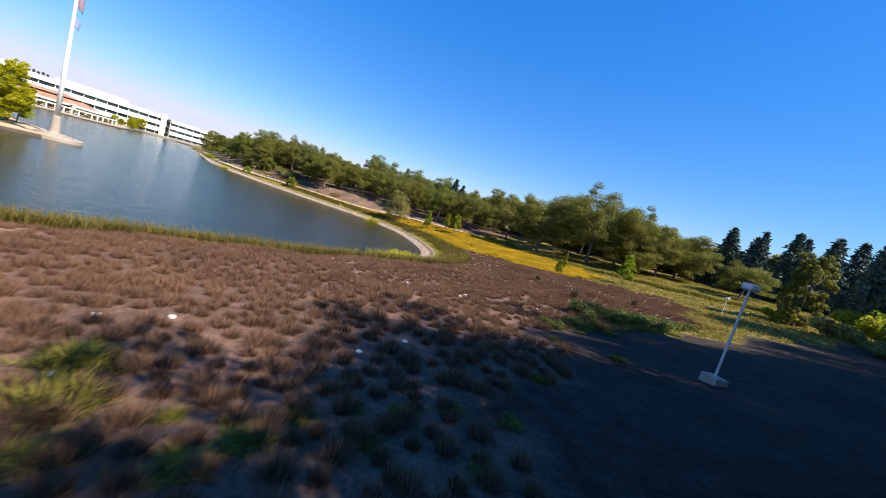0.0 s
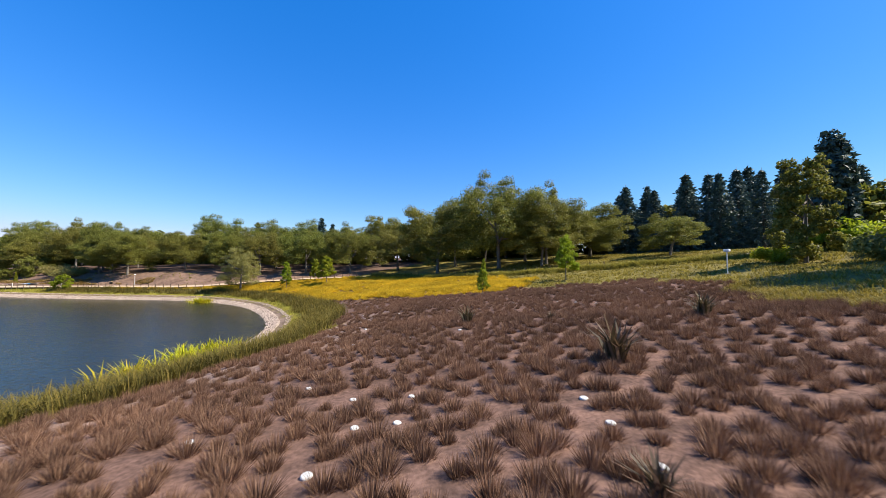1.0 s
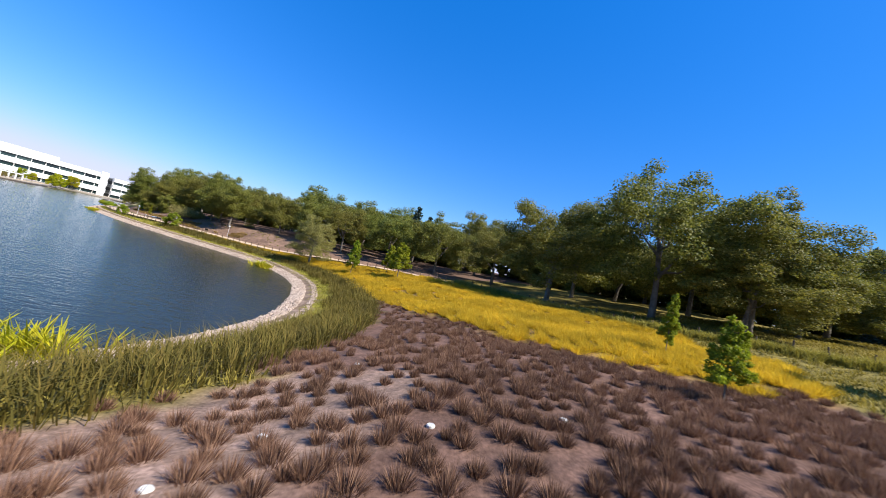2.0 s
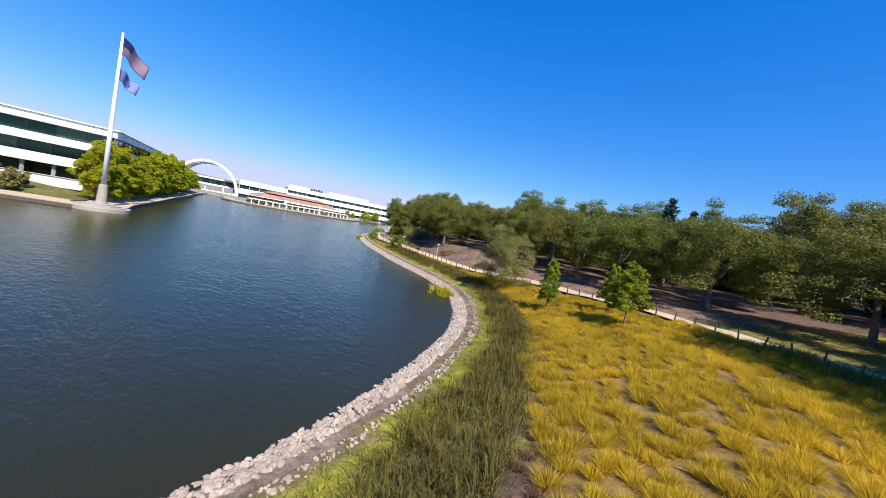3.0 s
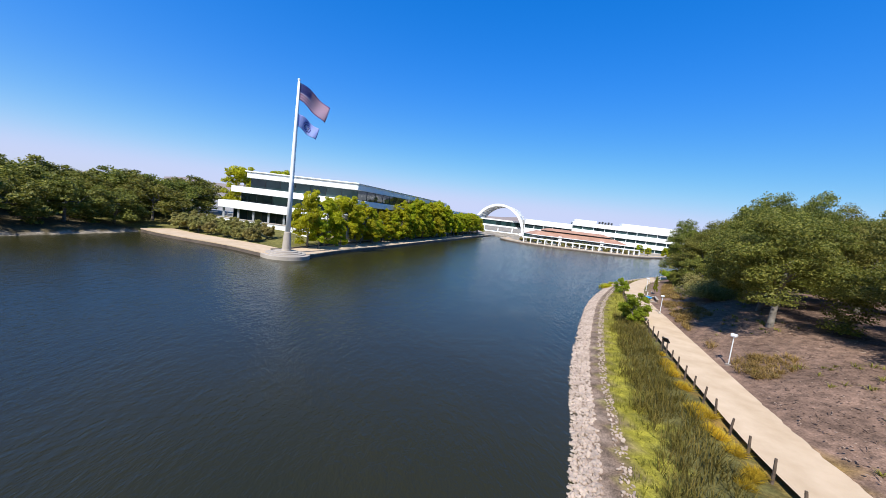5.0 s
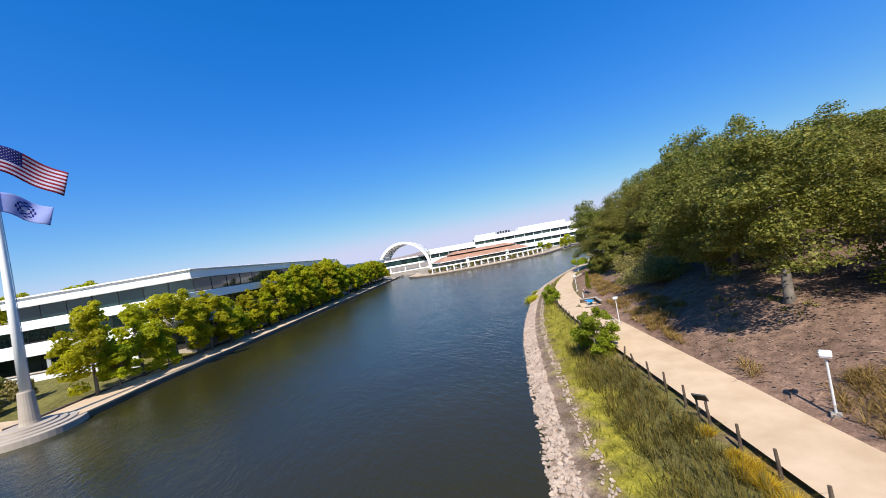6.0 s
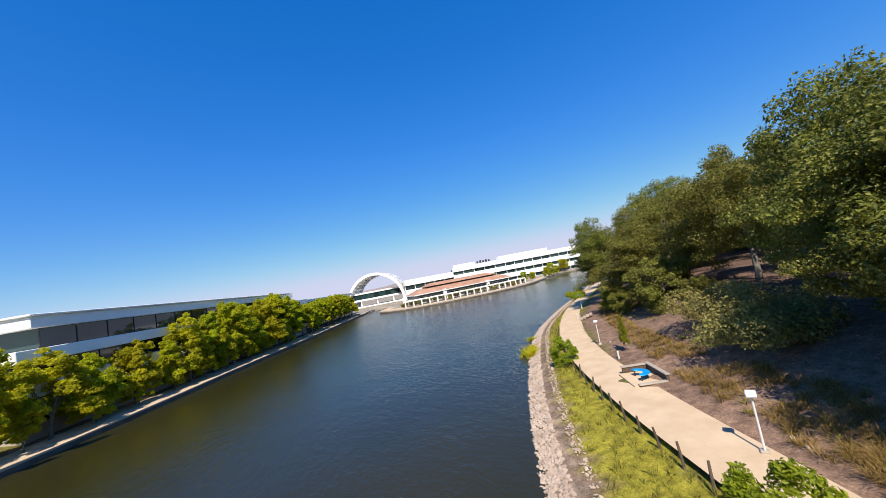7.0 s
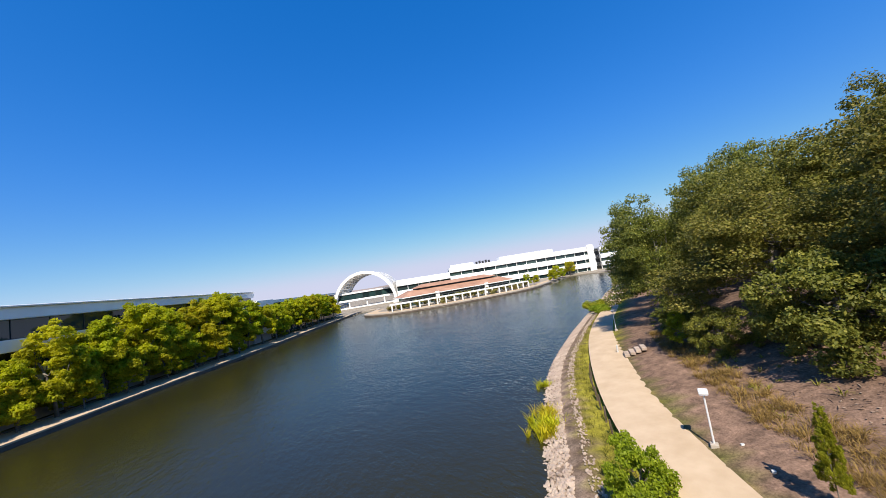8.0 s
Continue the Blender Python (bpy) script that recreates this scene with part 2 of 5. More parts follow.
def prism(bm, outline, z0, z1):
    lo = [bm.verts.new((x, y, z0)) for x, y in outline]
    hi = [bm.verts.new((x, y, z1)) for x, y in outline]
    k = len(outline)
    for i in range(k):
        bm.faces.new((lo[i], lo[(i + 1) % k], hi[(i + 1) % k], hi[i]))
    bm.faces.new(lo[::-1])
    bm.faces.new(hi)
    bmesh.ops.recalc_face_normals(bm, faces=bm.faces[:])


def smooth_line(points, step=1.0):
    """Points at even steps along a soft curve through the given ones."""
    p = np.array(points, float)
    out = []
    for i in range(len(p) - 1):
        a, b, c, d = p[max(i - 1, 0)], p[i], p[i + 1], p[min(i + 2, len(p) - 1)]
        k = max(2, int(np.linalg.norm(c - b) / step))
        for u in np.arange(k) / k:
            out.append(0.5 * (2 * b + (c - a) * u + (2 * a - 5 * b + 4 * c - d) * u ** 2 + (3 * b - a - 3 * c + d) * u ** 3))
    out.append(p[-1])
    return np.array(out)


def offset_line(line, d):
    """The line moved d metres to its right."""
    t = np.gradient(line, axis=0)
    t /= np.linalg.norm(t, axis=1)[:, None] + 1e-9
    return line + d * np.stack([t[:, 1], -t[:, 0]], 1)


# ---- the lie of the land ----
BANK = smooth_line([(-24, 10), (-17, 16.5), (-12, 22), (-8, 27), (-4.4, 31.5), (-2.2, 36), (-0.9, 41), (-0.6, 46.5), (-1.5, 52), (-3.2, 58), (-5.4, 63.5), (-9, 69.3), (-14.2, 75), (-22, 79.8), (-31, 84), (-42, 90), (-52, 96), (-61, 102.4), (-70, 109.6), (-76, 115.4), (-83, 123.8), (-90, 133), (-104, 152), (-118, 170), (-135, 191), (-153, 216)], 1.0)
FAR_SHORE = np.array([(-168, 238), (-190, 236), (-196, 226), (-176, 199), (-164, 182), (-159.5, 168), (-159.3, 150), (-163, 134), (-170, 122.5), (-184, 117.5), (-198, 124), (-211, 128), (-214, 121), (-200, 113.5)], float)
QUAY = smooth_line([(-200, 113.5), (-170, 100.5), (-145, 90.5), (-124, 81.5), (-110, 75.5), (-95, 69.5), (-82, 64), (-72, 59.8), (-64.5, 57.3), (-61, 54.5), (-62, 51.3), (-65.5, 45), (-68.5, 37), (-71, 31), (-73.5, 26.6)], 1.0)
GROVE_BANK = smooth_line([(-73.5, 26.6), (-66, 25.3), (-60, 23.6), (-53, 22.2), (-44, 20), (-36, 15.5), (-30, 11.5), (-24, 10)], 1.5)
LAKE = np.concatenate([BANK, FAR_SHORE, QUAY, GROVE_BANK[:-1]])
SIDE = np.concatenate([np.zeros(len(BANK)), np.ones(len(FAR_SHORE)), np.full(len(QUAY), 2), np.full(len(GROVE_BANK) - 1, 3)])


def shore(x, y):
    """Distance from the water's edge (land positive), the nearest edge's index, for arrays of places."""
    x, y = np.atleast_1d(np.asarray(x, float)), np.atleast_1d(np.asarray(y, float))
    best, where, inside = np.full(x.shape, 1e9), np.zeros(x.shape, int), np.zeros(x.shape, bool)
    for i in range(len(LAKE)):
        (ax, ay), (bx, by) = LAKE[i], LAKE[(i + 1) % len(LAKE)]
        dx, dy = bx - ax, by - ay
        u = np.clip(((x - ax) * dx + (y - ay) * dy) / (dx * dx + dy * dy + 1e-9), 0, 1)
        d = np.hypot(x - ax - u * dx, y - ay - u * dy)
        near = d < best
        best, where = np.where(near, d, best), np.where(near, i, where)
        with np.errstate(divide="ignore", invalid="ignore"):
            inside ^= ((ay > y) != (by > y)) & (x < dx * (y - ay) / (dy if dy else 1e-12) + ax)
    return np.where(inside, -best, best), where


def ease(a, b, v):
    u = np.clip((v - a) / (b - a), 0, 1)
    return u * u * (3 - 2 * u)


def height(x, y):
    """The ground's height over the lake."""
    d, where = shore(x, y)
    x, y = np.atleast_1d(x), np.atleast_1d(y)
    near = np.interp(d, [-8, -2, 0, 1.5, 3, 5, 8, 11, 14, 18, 25, 35, 50, 80, 150, 400], [-2.2, -1.0, 0, 0.45, 0.7, 1.35, 2.1, 2.8, 3.2, 3.65, 4.35, 5.7, 7.4, 9.2, 10, 10])
    path = np.interp(d, [-8, -2, 0, 1.5, 3, 5, 8.2, 10, 14, 20, 40, 100, 400], [-2.2, -1.0, 0, 0.55, 0.75, 1.35, 1.75, 2.3, 3.9, 4.9, 6.2, 8, 9])
    quay = np.interp(d, [-2, -0.2, 0.3, 6, 9, 20, 60, 400], [-1.5, -1.0, 0.4, 0.6, 1.0, 2.3, 2.6, 3])
    grove = np.interp(d, [-6, 0, 1.5, 5, 20, 60, 400], [-1.5, 0, 0.5, 1.0, 2.2, 3, 5])
    far = np.interp(d, [-3, 0, 0.4, 6, 30, 400], [-1.2, 0.0, 0.7, 1.0, 1.6, 3])
    w = ease(66, 86, LAKE[where][:, 1])
    bank = near * (1 - w) + path * w
    s = SIDE[where]
    z = np.where(s == 0, bank, np.where(s == 2, quay, np.where(s == 3, grove, far)))
    # low humps on the planted slope
    humps = 0.10 * np.sin(x * 0.9) * np.sin(y * 0.8 + 1) + 0.08 * np.sin(x * 0.37 + y * 0.5)
    return z + np.where(s == 0, humps * ease(6, 9, d) * ease(260, 200, np.hypot(x, y - 60)) * (1 - 0.75 * w), 0)


def z_at(x, y):
    return float(height(x, y)[0])


PATH = smooth_line([(72, 14), (60, 21), (48, 29), (38, 37), (30, 46), (22.5, 57), (15.5, 68), (8.5, 74.6), (0, 78.8), (-7, 82.8), (-13, 85.2), (-20, 87.3), (-27, 90.3), (-34, 93.6), (-42, 97.4), (-50, 101.3), (-58, 106), (-66, 112), (-75, 120.5), (-82, 128.5), (-90, 139), (-103, 156), (-120, 178)], 1.0)


def path_distance(x, y):
    return np.min(np.hypot(np.asarray(x)[:, None] - PATH[None, :, 0], np.asarray(y)[:, None] - PATH[None, :, 1]), axis=1)


# ---- ground, lake, path ----
def axis_steps(*runs):
    out = []
    for a, b, step in runs:
        out.extend(np.arange(a, b, step))
    return np.array(out + [runs[-1][1]])


def zone_of(x, y, d, where, dp):
    """The ground cover's colour at places, with tree shade painted into one patch."""
    c = np.zeros((len(x), 3))
    side = SIDE[where]
    wy = LAKE[where][:, 1]
    mulch, purple, gold = (0.222, 0.145, 0.104), (0.165, 0.10, 0.076), (0.24, 0.155, 0.045)
    c[:] = (0.17, 0.15, 0.06)
    bank = side == 0
    upper = bank & (wy > 66)
    c[bank & ~upper] = (0.19, 0.158, 0.042)
    c[upper] = mulch
    grove = upper & (dp > 9) & (d > 8)
    c[grove] = (0.15, 0.10, 0.078)
    c[bank & ~upper & purple_bed(x, y, d)] = purple
    c[bank & ~upper & purple_bed(x, y, d) & (d < 11) & (y < 34)] = (0.29, 0.20, 0.155)
    c[bank & gold_bed(x, y, d)] = gold
    # mulch colour darkened here to deepen the trees' shade
    c[bank & ~upper & painted_shade(x, y, d)] = (0.042, 0.03, 0.025)
    c[bank & (d < 6)] = (0.13, 0.12, 0.04)
    c[bank & (d < np.where(wy > 92, 5.2, 3.4))] = (0.27, 0.245, 0.03)
    c[bank & (d < 1.9)] = (0.19, 0.135, 0.095)
    c[bank & (d < 0.95)] = (0.32, 0.245, 0.19)
    c[(side == 2)] = (0.15, 0.14, 0.04)
    c[(side == 2) & (d > 25)] = (0.3, 0.29, 0.27)
    c[(side == 3)] = (0.10, 0.08, 0.042)
    c[(side == 1)] = (0.3, 0.27, 0.22)
    c[(side == 3) & (d < 0.8)] = (0.3, 0.26, 0.2)
    c[d < -0.1] = (0.05, 0.045, 0.02)
    return c


def edge_of_beds(x):
    """How far ahead the purple bed reaches, at each x."""
    return np.interp(x, [-10, 2, 5, 6, 11.7, 14.2, 16.1, 19.8, 23.4, 28, 34], [58, 57, 53, 50, 40, 38, 36.4, 34.5, 31.5, 27, 20])


def bed_side(y):
    """The first bed's edge on the uphill side."""
    return np.interp(y, [-20, 0, 6, 9, 12, 14, 19, 26, 32], [0, 1.5, 4.5, 7.2, 12, 15.5, 20, 24, 26]) + 0.8 * np.sin(y * 0.9) + 0.5 * np.sin(y * 2.3)


def purple_bed(x, y, d):
    right = bed_side(y)
    return (d > np.where(y < 34, 7.2, 6.0) + 0.4 * np.sin(x * 1.3 + y)) & (y < edge_of_beds(x) + 0.5 * np.sin(x * 2.1)) & (x < right) & (y > -40)


def painted_shade(x, y, d):
    """Mulch under the trees at the top of the first bed, their shade painted in."""
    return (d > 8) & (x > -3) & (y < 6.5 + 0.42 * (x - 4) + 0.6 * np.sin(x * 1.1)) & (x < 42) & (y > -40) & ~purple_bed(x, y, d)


def gold_bed(x, y, d):
    far = np.interp(x, [-40, -28, -20, -14, -6, 0, 8, 14, 20, 30], [92, 90.5, 88, 85, 81, 77.2, 73, 67, 58, 40])
    low = edge_of_beds(x)
    return (d > 5.2) & (y >= low + 0.5 * np.sin(x * 2.1)) & (y < far + 0.7 * np.sin(x * 0.8)) & (x < np.interp(y, [24, 34, 40, 50], [14, 18, 22.5, 25.5]) + 1.8 * np.sin(y * 0.35) + 0.9 * np.sin(y * 1.1)) & (x > -34) & (y > 24.5 + 1.6 * np.sin(x * 0.6))


gx = axis_steps((-3000, -500, 250), (-500, -250, 16), (-250, -100, 4), (-100, 30, 0.8), (30, 110, 2.5), (110, 400, 24), (400, 3000, 260))
gy = axis_steps((-3000, -200, 250), (-200, -20, 9), (-20, 145, 0.8), (145, 260, 4), (260, 500, 20), (500, 3000, 250))
GX, GY = np.meshgrid(gx, gy)
fx, fy = GX.ravel(), GY.ravel()
fd, fw = shore(fx, fy)
fz = height(fx, fy)
fp = np.full(fx.shape, 99.0)
close = (np.abs(fx + 30) < 120) & (np.abs(fy - 90) < 110)
fp[close] = path_distance(fx[close], fy[close])
# the path lies in a shallow bed
fz = np.where(fp < 2.2, fz - 0.16 * ease(2.2, 1.4, fp), fz)
u, v = 0.86 * (fx + 51.2) - 0.5 * (fy - 103.3), 0.5 * (fx + 51.2) + 0.86 * (fy - 103.3)
fz = np.where((np.abs(u) < 1.3) & (v > -1.2) & (v < 0.9), 1.5, fz)
nxg, nyg = len(gx), len(gy)
idx = np.arange(nxg * nyg).reshape(nyg, nxg)
quads = np.stack([idx[:-1, :-1].ravel(), idx[:-1, 1:].ravel(), idx[1:, 1:].ravel(), idx[1:, :-1].ravel()], 1)
ground = soup("ground", np.stack([fx, fy, fz], 1), quads, M_EARTH, smooth=True)
col = ground.data.color_attributes.new("cover", "FLOAT_COLOR", "POINT")
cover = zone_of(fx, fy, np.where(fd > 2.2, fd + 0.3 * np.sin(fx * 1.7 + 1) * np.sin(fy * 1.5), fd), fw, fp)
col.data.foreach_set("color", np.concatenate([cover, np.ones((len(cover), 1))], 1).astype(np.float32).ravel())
tagged(ground, "sloping lakeside earth with mulch and grass beds", "ground", kind="structure")

bm = bmesh.new()
face = bm.faces.new([bm.verts.new((x, y, 0)) for x, y in ((-260, 2), (12, 2), (12, 90), (-120, 260), (-260, 260))])
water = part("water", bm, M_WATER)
tagged(water, "calm blue-green lake water with fine ripples", "water", kind="structure")


def ribbon(name, line, half, lift, material, crown=0.0):
    left, right = offset_line(line, -half), offset_line(line, half)
    rows = [left, offset_line(line, -half * 0.5), line, offset_line(line, half * 0.5), right]
    zc = height(line[:, 0], line[:, 1]) + lift
    v, q = [], []
    for k, r in enumerate(rows):
        zz = zc + crown * (0, 0.8, 1, 0.8, 0)[k] + 0.35 * (height(r[:, 0], r[:, 1]) + lift - zc)
        v.append(np.stack([r[:, 0], r[:, 1], zz], 1))
    n = len(line)
    for k in range(4):
        for i in range(n - 1):
            q.append((k * n + i, (k + 1) * n + i, (k + 1) * n + i + 1, k * n + i + 1))
    return soup(name, np.concatenate(v), q, material, smooth=True)


path = ribbon("path", PATH, 1.25, 0.02, M_PATH, 0.03)
tagged(path, "pale tan decomposed granite footpath along the lake", "path", kind="structure")


# ---- trees ----
def crown_cloud(rng, lobes, count, leaf, shell=0.45, flat=0.85):
    """Leaf quads in clumps: lobes is an array of x, y, z, radius."""
    lobes = np.asarray(lobes, float)
    share = lobes[:, 3] ** 2
    pick = rng.choice(len(lobes), count, p=share / share.sum())
    v = rng.normal(size=(count, 3))
    v /= np.linalg.norm(v, axis=1)[:, None]
    low = v[:, 2] < -0.35
    v[low, 2] *= 0.5
    r = lobes[pick, 3] * (1 - shell * rng.random(count) ** 1.6)
    wob = 1 + 0.18 * np.sin(v[:, 0] * 7 + pick) * np.sin(v[:, 1] * 6 + pick * 2)
    p = lobes[pick, :3] + v * (r * wob)[:, None] * np.array([1, 1, flat])
    n = v + 0.75 * rng.normal(size=(count, 3))
    n[:, 2] += 0.35
    n /= np.linalg.norm(n, axis=1)[:, None]
    a = np.cross(n, rng.normal(size=(count, 3)))
    a /= np.linalg.norm(a, axis=1)[:, None]
    b = np.cross(n, a)
    s = leaf * (0.6 + 0.8 * rng.random(count))[:, None]
    a, b = a * s, b * s * 0.62
    verts = np.stack([p - a, p + b * 0.9 + 0.12 * n * s, p + a, p - b * 0.9 + 0.12 * n * s], 1).reshape(-1, 3)
    return verts, np.arange(4 * count).reshape(-1, 4)


def trunk_mesh(rng, height_, spread, radius, limbs, fork):
    bm = bmesh.new()
    lean = rng.normal(0, 0.05 * height_, 2)
    pts = [Vector((lean[0] * u * u, lean[1] * u * u, height_ * fork * u * 1.5 - (0.4 if u == 0 else 0))) for u in (0, 0.08, 0.35, 0.7, 1.0)]
    tube(bm, pts, [radius * 1.5, radius * 1.05, radius * 0.85, radius * 0.65, radius * 0.4], 9)
    for k in range(limbs):
        a = k * math.tau / limbs + rng.random() * 0.8
        r = spread * (0.3 + 0.3 * rng.random())
        s = pts[2].lerp(pts[4], rng.random() * 0.9)
        e = Vector((r * math.cos(a), r * math.sin(a), height_ * (0.52 + 0.22 * rng.random())))
        mid = s.lerp(e, 0.5) + Vector((0, 0, -0.04 * height_)) + Vector(rng.normal(0, 0.03 * height_, 3))
        tube(bm, [s, s.lerp(mid, 0.6), mid, e], [radius * 0.5, radius * 0.4, radius * 0.3, radius * 0.08], 6)
    return bm


def broadleaf(name, seed, tall, spread, material, count, leaf, label, category, group, low=0.3, upright=False, radius=0.22, lobes=16, clumps=5):
    rng = np.random.default_rng(seed)
    root = thing(name, (0, 0, 0), label, category, group)
    part("trunk", trunk_mesh(rng, tall, spread, radius, 6 if not upright else 4, 0.45), M_BARK, root, smooth=True)
    L = []
    for k in range(lobes):
        u = (k + 0.5) / lobes
        a = k * 2.4 + rng.random()
        z = low + (0.95 - low) * u
        if upright:
            w = spread * (1.0 - 0.75 * u) * (0.45 + 0.3 * rng.random())
            r = spread * (0.5 - 0.28 * u) * (0.8 + 0.4 * rng.random())
        else:
            w = spread * 0.72 * math.sqrt(max(0.03, 1 - max(0, (z - 0.5) / 0.5) ** 2)) * (0.65 + 0.4 * rng.random())
            r = spread * (0.29 + 0.14 * rng.random())
        c = Vector((w * math.cos(a), w * math.sin(a), z * tall - r * 0.4))
        # each bough carries small clumps on its upper and outer side
        for _ in range(clumps):
            n = Vector(rng.normal(size=3) + np.array([0.5 * math.cos(a), 0.5 * math.sin(a), 0.55])).normalized()
            L.append((*(c + n * r * (0.62 + 0.4 * rng.random())), r * (0.3 + 0.2 * rng.random())))
        L.append((*c, r * 0.72))
    L.append((0, 0, tall * 0.7, spread * (0.36 if not upright else 0.26)))
    v, q = crown_cloud(rng, L, count, leaf, 0.55)
    soup("crown", v, q, material, root)
    return root


def conifer(name, seed, tall, spread, label, material=None, count=5200, tiers=22, droop=0.25, leaf=0.33):
    rng = np.random.default_rng(seed)
    root = thing(name, (0, 0, 0), label, "tree", "dark conifers")
    bm = bmesh.new()
    tube(bm, [(0, 0, -0.4), (0, 0, tall * 0.5), (0, 0, tall)], [tall * 0.02, tall * 0.012, 0.02], 8)
    part("trunk", bm, M_BARK, root, smooth=True)
    P, A = [], []
    for k in range(tiers):
        u = k / tiers
        w = spread * (1 - u) ** 0.85 * (0.75 + 0.5 * rng.random()) + 0.15
        for j in range(9):
            a = j * math.tau / 9 + k + rng.random() * 0.5
            m = max(6, int(count / tiers / 9 * (1.6 - 1.2 * u)))
            s = rng.random(m) ** 0.7 * w * (0.65 + 0.5 * rng.random())
            z = tall * (0.08 + 0.9 * u) - droop * s + 0.10 * rng.normal(size=m)
            P.append(np.stack([s * math.cos(a), s * math.sin(a), z], 1) + 0.14 * rng.normal(size=(m, 3)))
            A.append(np.tile([math.cos(a), math.sin(a), -droop], (m, 1)))
    p, a = np.concatenate(P), np.concatenate(A) + 0.5 * rng.normal(size=(sum(len(x) for x in P), 3))
    a /= np.linalg.norm(a, axis=1)[:, None]
    b = np.cross(a, rng.normal(size=a.shape))
    b /= np.linalg.norm(b, axis=1)[:, None]
    s = leaf * (0.6 + 0.8 * rng.random(len(p)))[:, None]
    v = np.stack([p - a * s, p + b * s * 0.35, p + a * s, p - b * s * 0.35], 1).reshape(-1, 3)
    soup("crown", v, np.arange(len(v)).reshape(-1, 4), material or M_PINE, root)
    return root


def cypress_tree(seed, tall, spread):
    rng = np.random.default_rng(seed)
    root = thing("cypress", (0, 0, 0), "narrow dark green Italian cypress on the slope", "tree", "dark conifers")
    bm = bmesh.new()
    tube(bm, [(0, 0, -0.4), (0, 0, tall * 0.9)], [0.25, 0.03], 8)
    part("trunk", bm, M_BARK, root, smooth=True)
    L = [(rng.normal(0, 0.15), rng.normal(0, 0.15), tall * u, spread * (0.4 + 0.6 * math.sin(math.pi * min(1, 0.12 + 0.86 * u)))) for u in np.linspace(0.08, 0.96, 12)]
    v, q = crown_cloud(rng, L, 5200, 0.26, 0.3, 1.4)
    soup("crown", v, q, M_PINE, root)
    return root


def plant(proto, used, x, y, scale=1.0, turn=0.0, wide=1.0, sink=0.15):
    """Puts the prototype itself first, and copies of it after that."""
    m = Matrix.Translation((x, y, z_at(x, y) - sink)) @ Matrix.Rotation(turn, 4, "Z") @ Matrix.Diagonal((scale * wide, scale * wide, scale, 1))
    if proto.name in used:
        return copy_thing(proto, m)
    used.add(proto.name)
    proto.matrix_basis = m
    return proto


USED = set()
R = random.Random(7)
OAKS = [broadleaf("oak_tree", 10 + k, 10.0, 5.6, M_OAK, 54000, 0.084, "broad live oak with dense dark green crown on mulch", "tree", "oak grove", 0.34, lobes=20) for k in range(4)]
FAR_OAKS = [broadleaf("oak_tree", 20 + k, 10.0, 5.4, M_OAK, 9500, 0.20, "distant live oak with rounded dark green crown", "tree", "oak grove", 0.24, lobes=14) for k in range(3)]
# x, y, height, spread over height
NEAR_OAKS = [(-34.2, 100.8, 8.5, 1.15), (-24.5, 102.5, 8.5, 1.1), (-43.0, 111.0, 10.8, 0.85), (-38.6, 104.6, 8.4, 1.2), (-41.5, 100.9 + 5.4, 6.6, 1.15), (-51.8, 118.6, 10.4, 0.95), (-61, 119.5, 9.2, 1.1), (-58, 133, 12, 1.0), (-42.5, 124, 11.5, 1.0), (-71, 138, 12, 1.0), (-72.4, 126, 10.4, 0.95), (-64.5, 127.5, 12.4, 0.95), (1, 87, 8.7, 1.1), (9.5, 83.5, 9.1, 1.1), (-15, 97, 8.4, 1.1), (21.5, 63.5, 12.8, 0.95), (29, 57, 13.2, 1.0), (34.5, 53, 10.6, 0.9)]
for x, y, tall, wide in NEAR_OAKS:
    plant(R.choice(OAKS), USED, x, y, tall / 10, R.random() * 6.28, wide)
BACK_OAKS = [(-80, 136, 8.8, 1.1), (-90, 149, 9.2, 1.1), (-101, 163, 10.1, 1.1), (-113, 178, 10.1, 1.1), (-127, 195, 10.9, 1.1), (-37, 112, 7.6, 1.1), (-28, 113, 7.8, 1.1), (-17, 106, 10.1, 1.1), (-6, 99, 10.1, 1.1), (5, 96, 10.5, 1.1), (17, 90, 10.5, 1.1), (29, 86, 12.3, 1.1), (42, 78, 11.4, 1.1), (18, 77.5, 9.5, 1.1), (27.5, 71, 11.4, 1),
             (38, 64, 10.9, 1.1), (46, 57, 10.4, 1.1), (46, 43, 6.2, 1.3), (-82, 150, 10.1, 1.1), (-95, 170, 10.1, 1.1), (-8, 91, 8.0, 1.2), (33, 52, 7.6, 1.2), (12, 104, 10.9, 1.2), (24, 99, 12.3, 1.2), (37, 92, 12.3, 1.2), (50, 70, 11.4, 1.2), (-22, 118, 11.7, 1.2), (-10, 112, 10.9, 1.2), (0, 108, 10.9, 1.2), (41, 55, 8.5, 1.2), (35, 74, 10.4, 1.1), (-40, 124, 11.7, 1.2), (-64, 146, 10.9, 1.2)]
for x, y, tall, wide in BACK_OAKS:
    plant(R.choice(OAKS if -85 < x < 60 and y < 142 else FAR_OAKS), USED, x, y, tall / 10, R.random() * 6.28, wide)
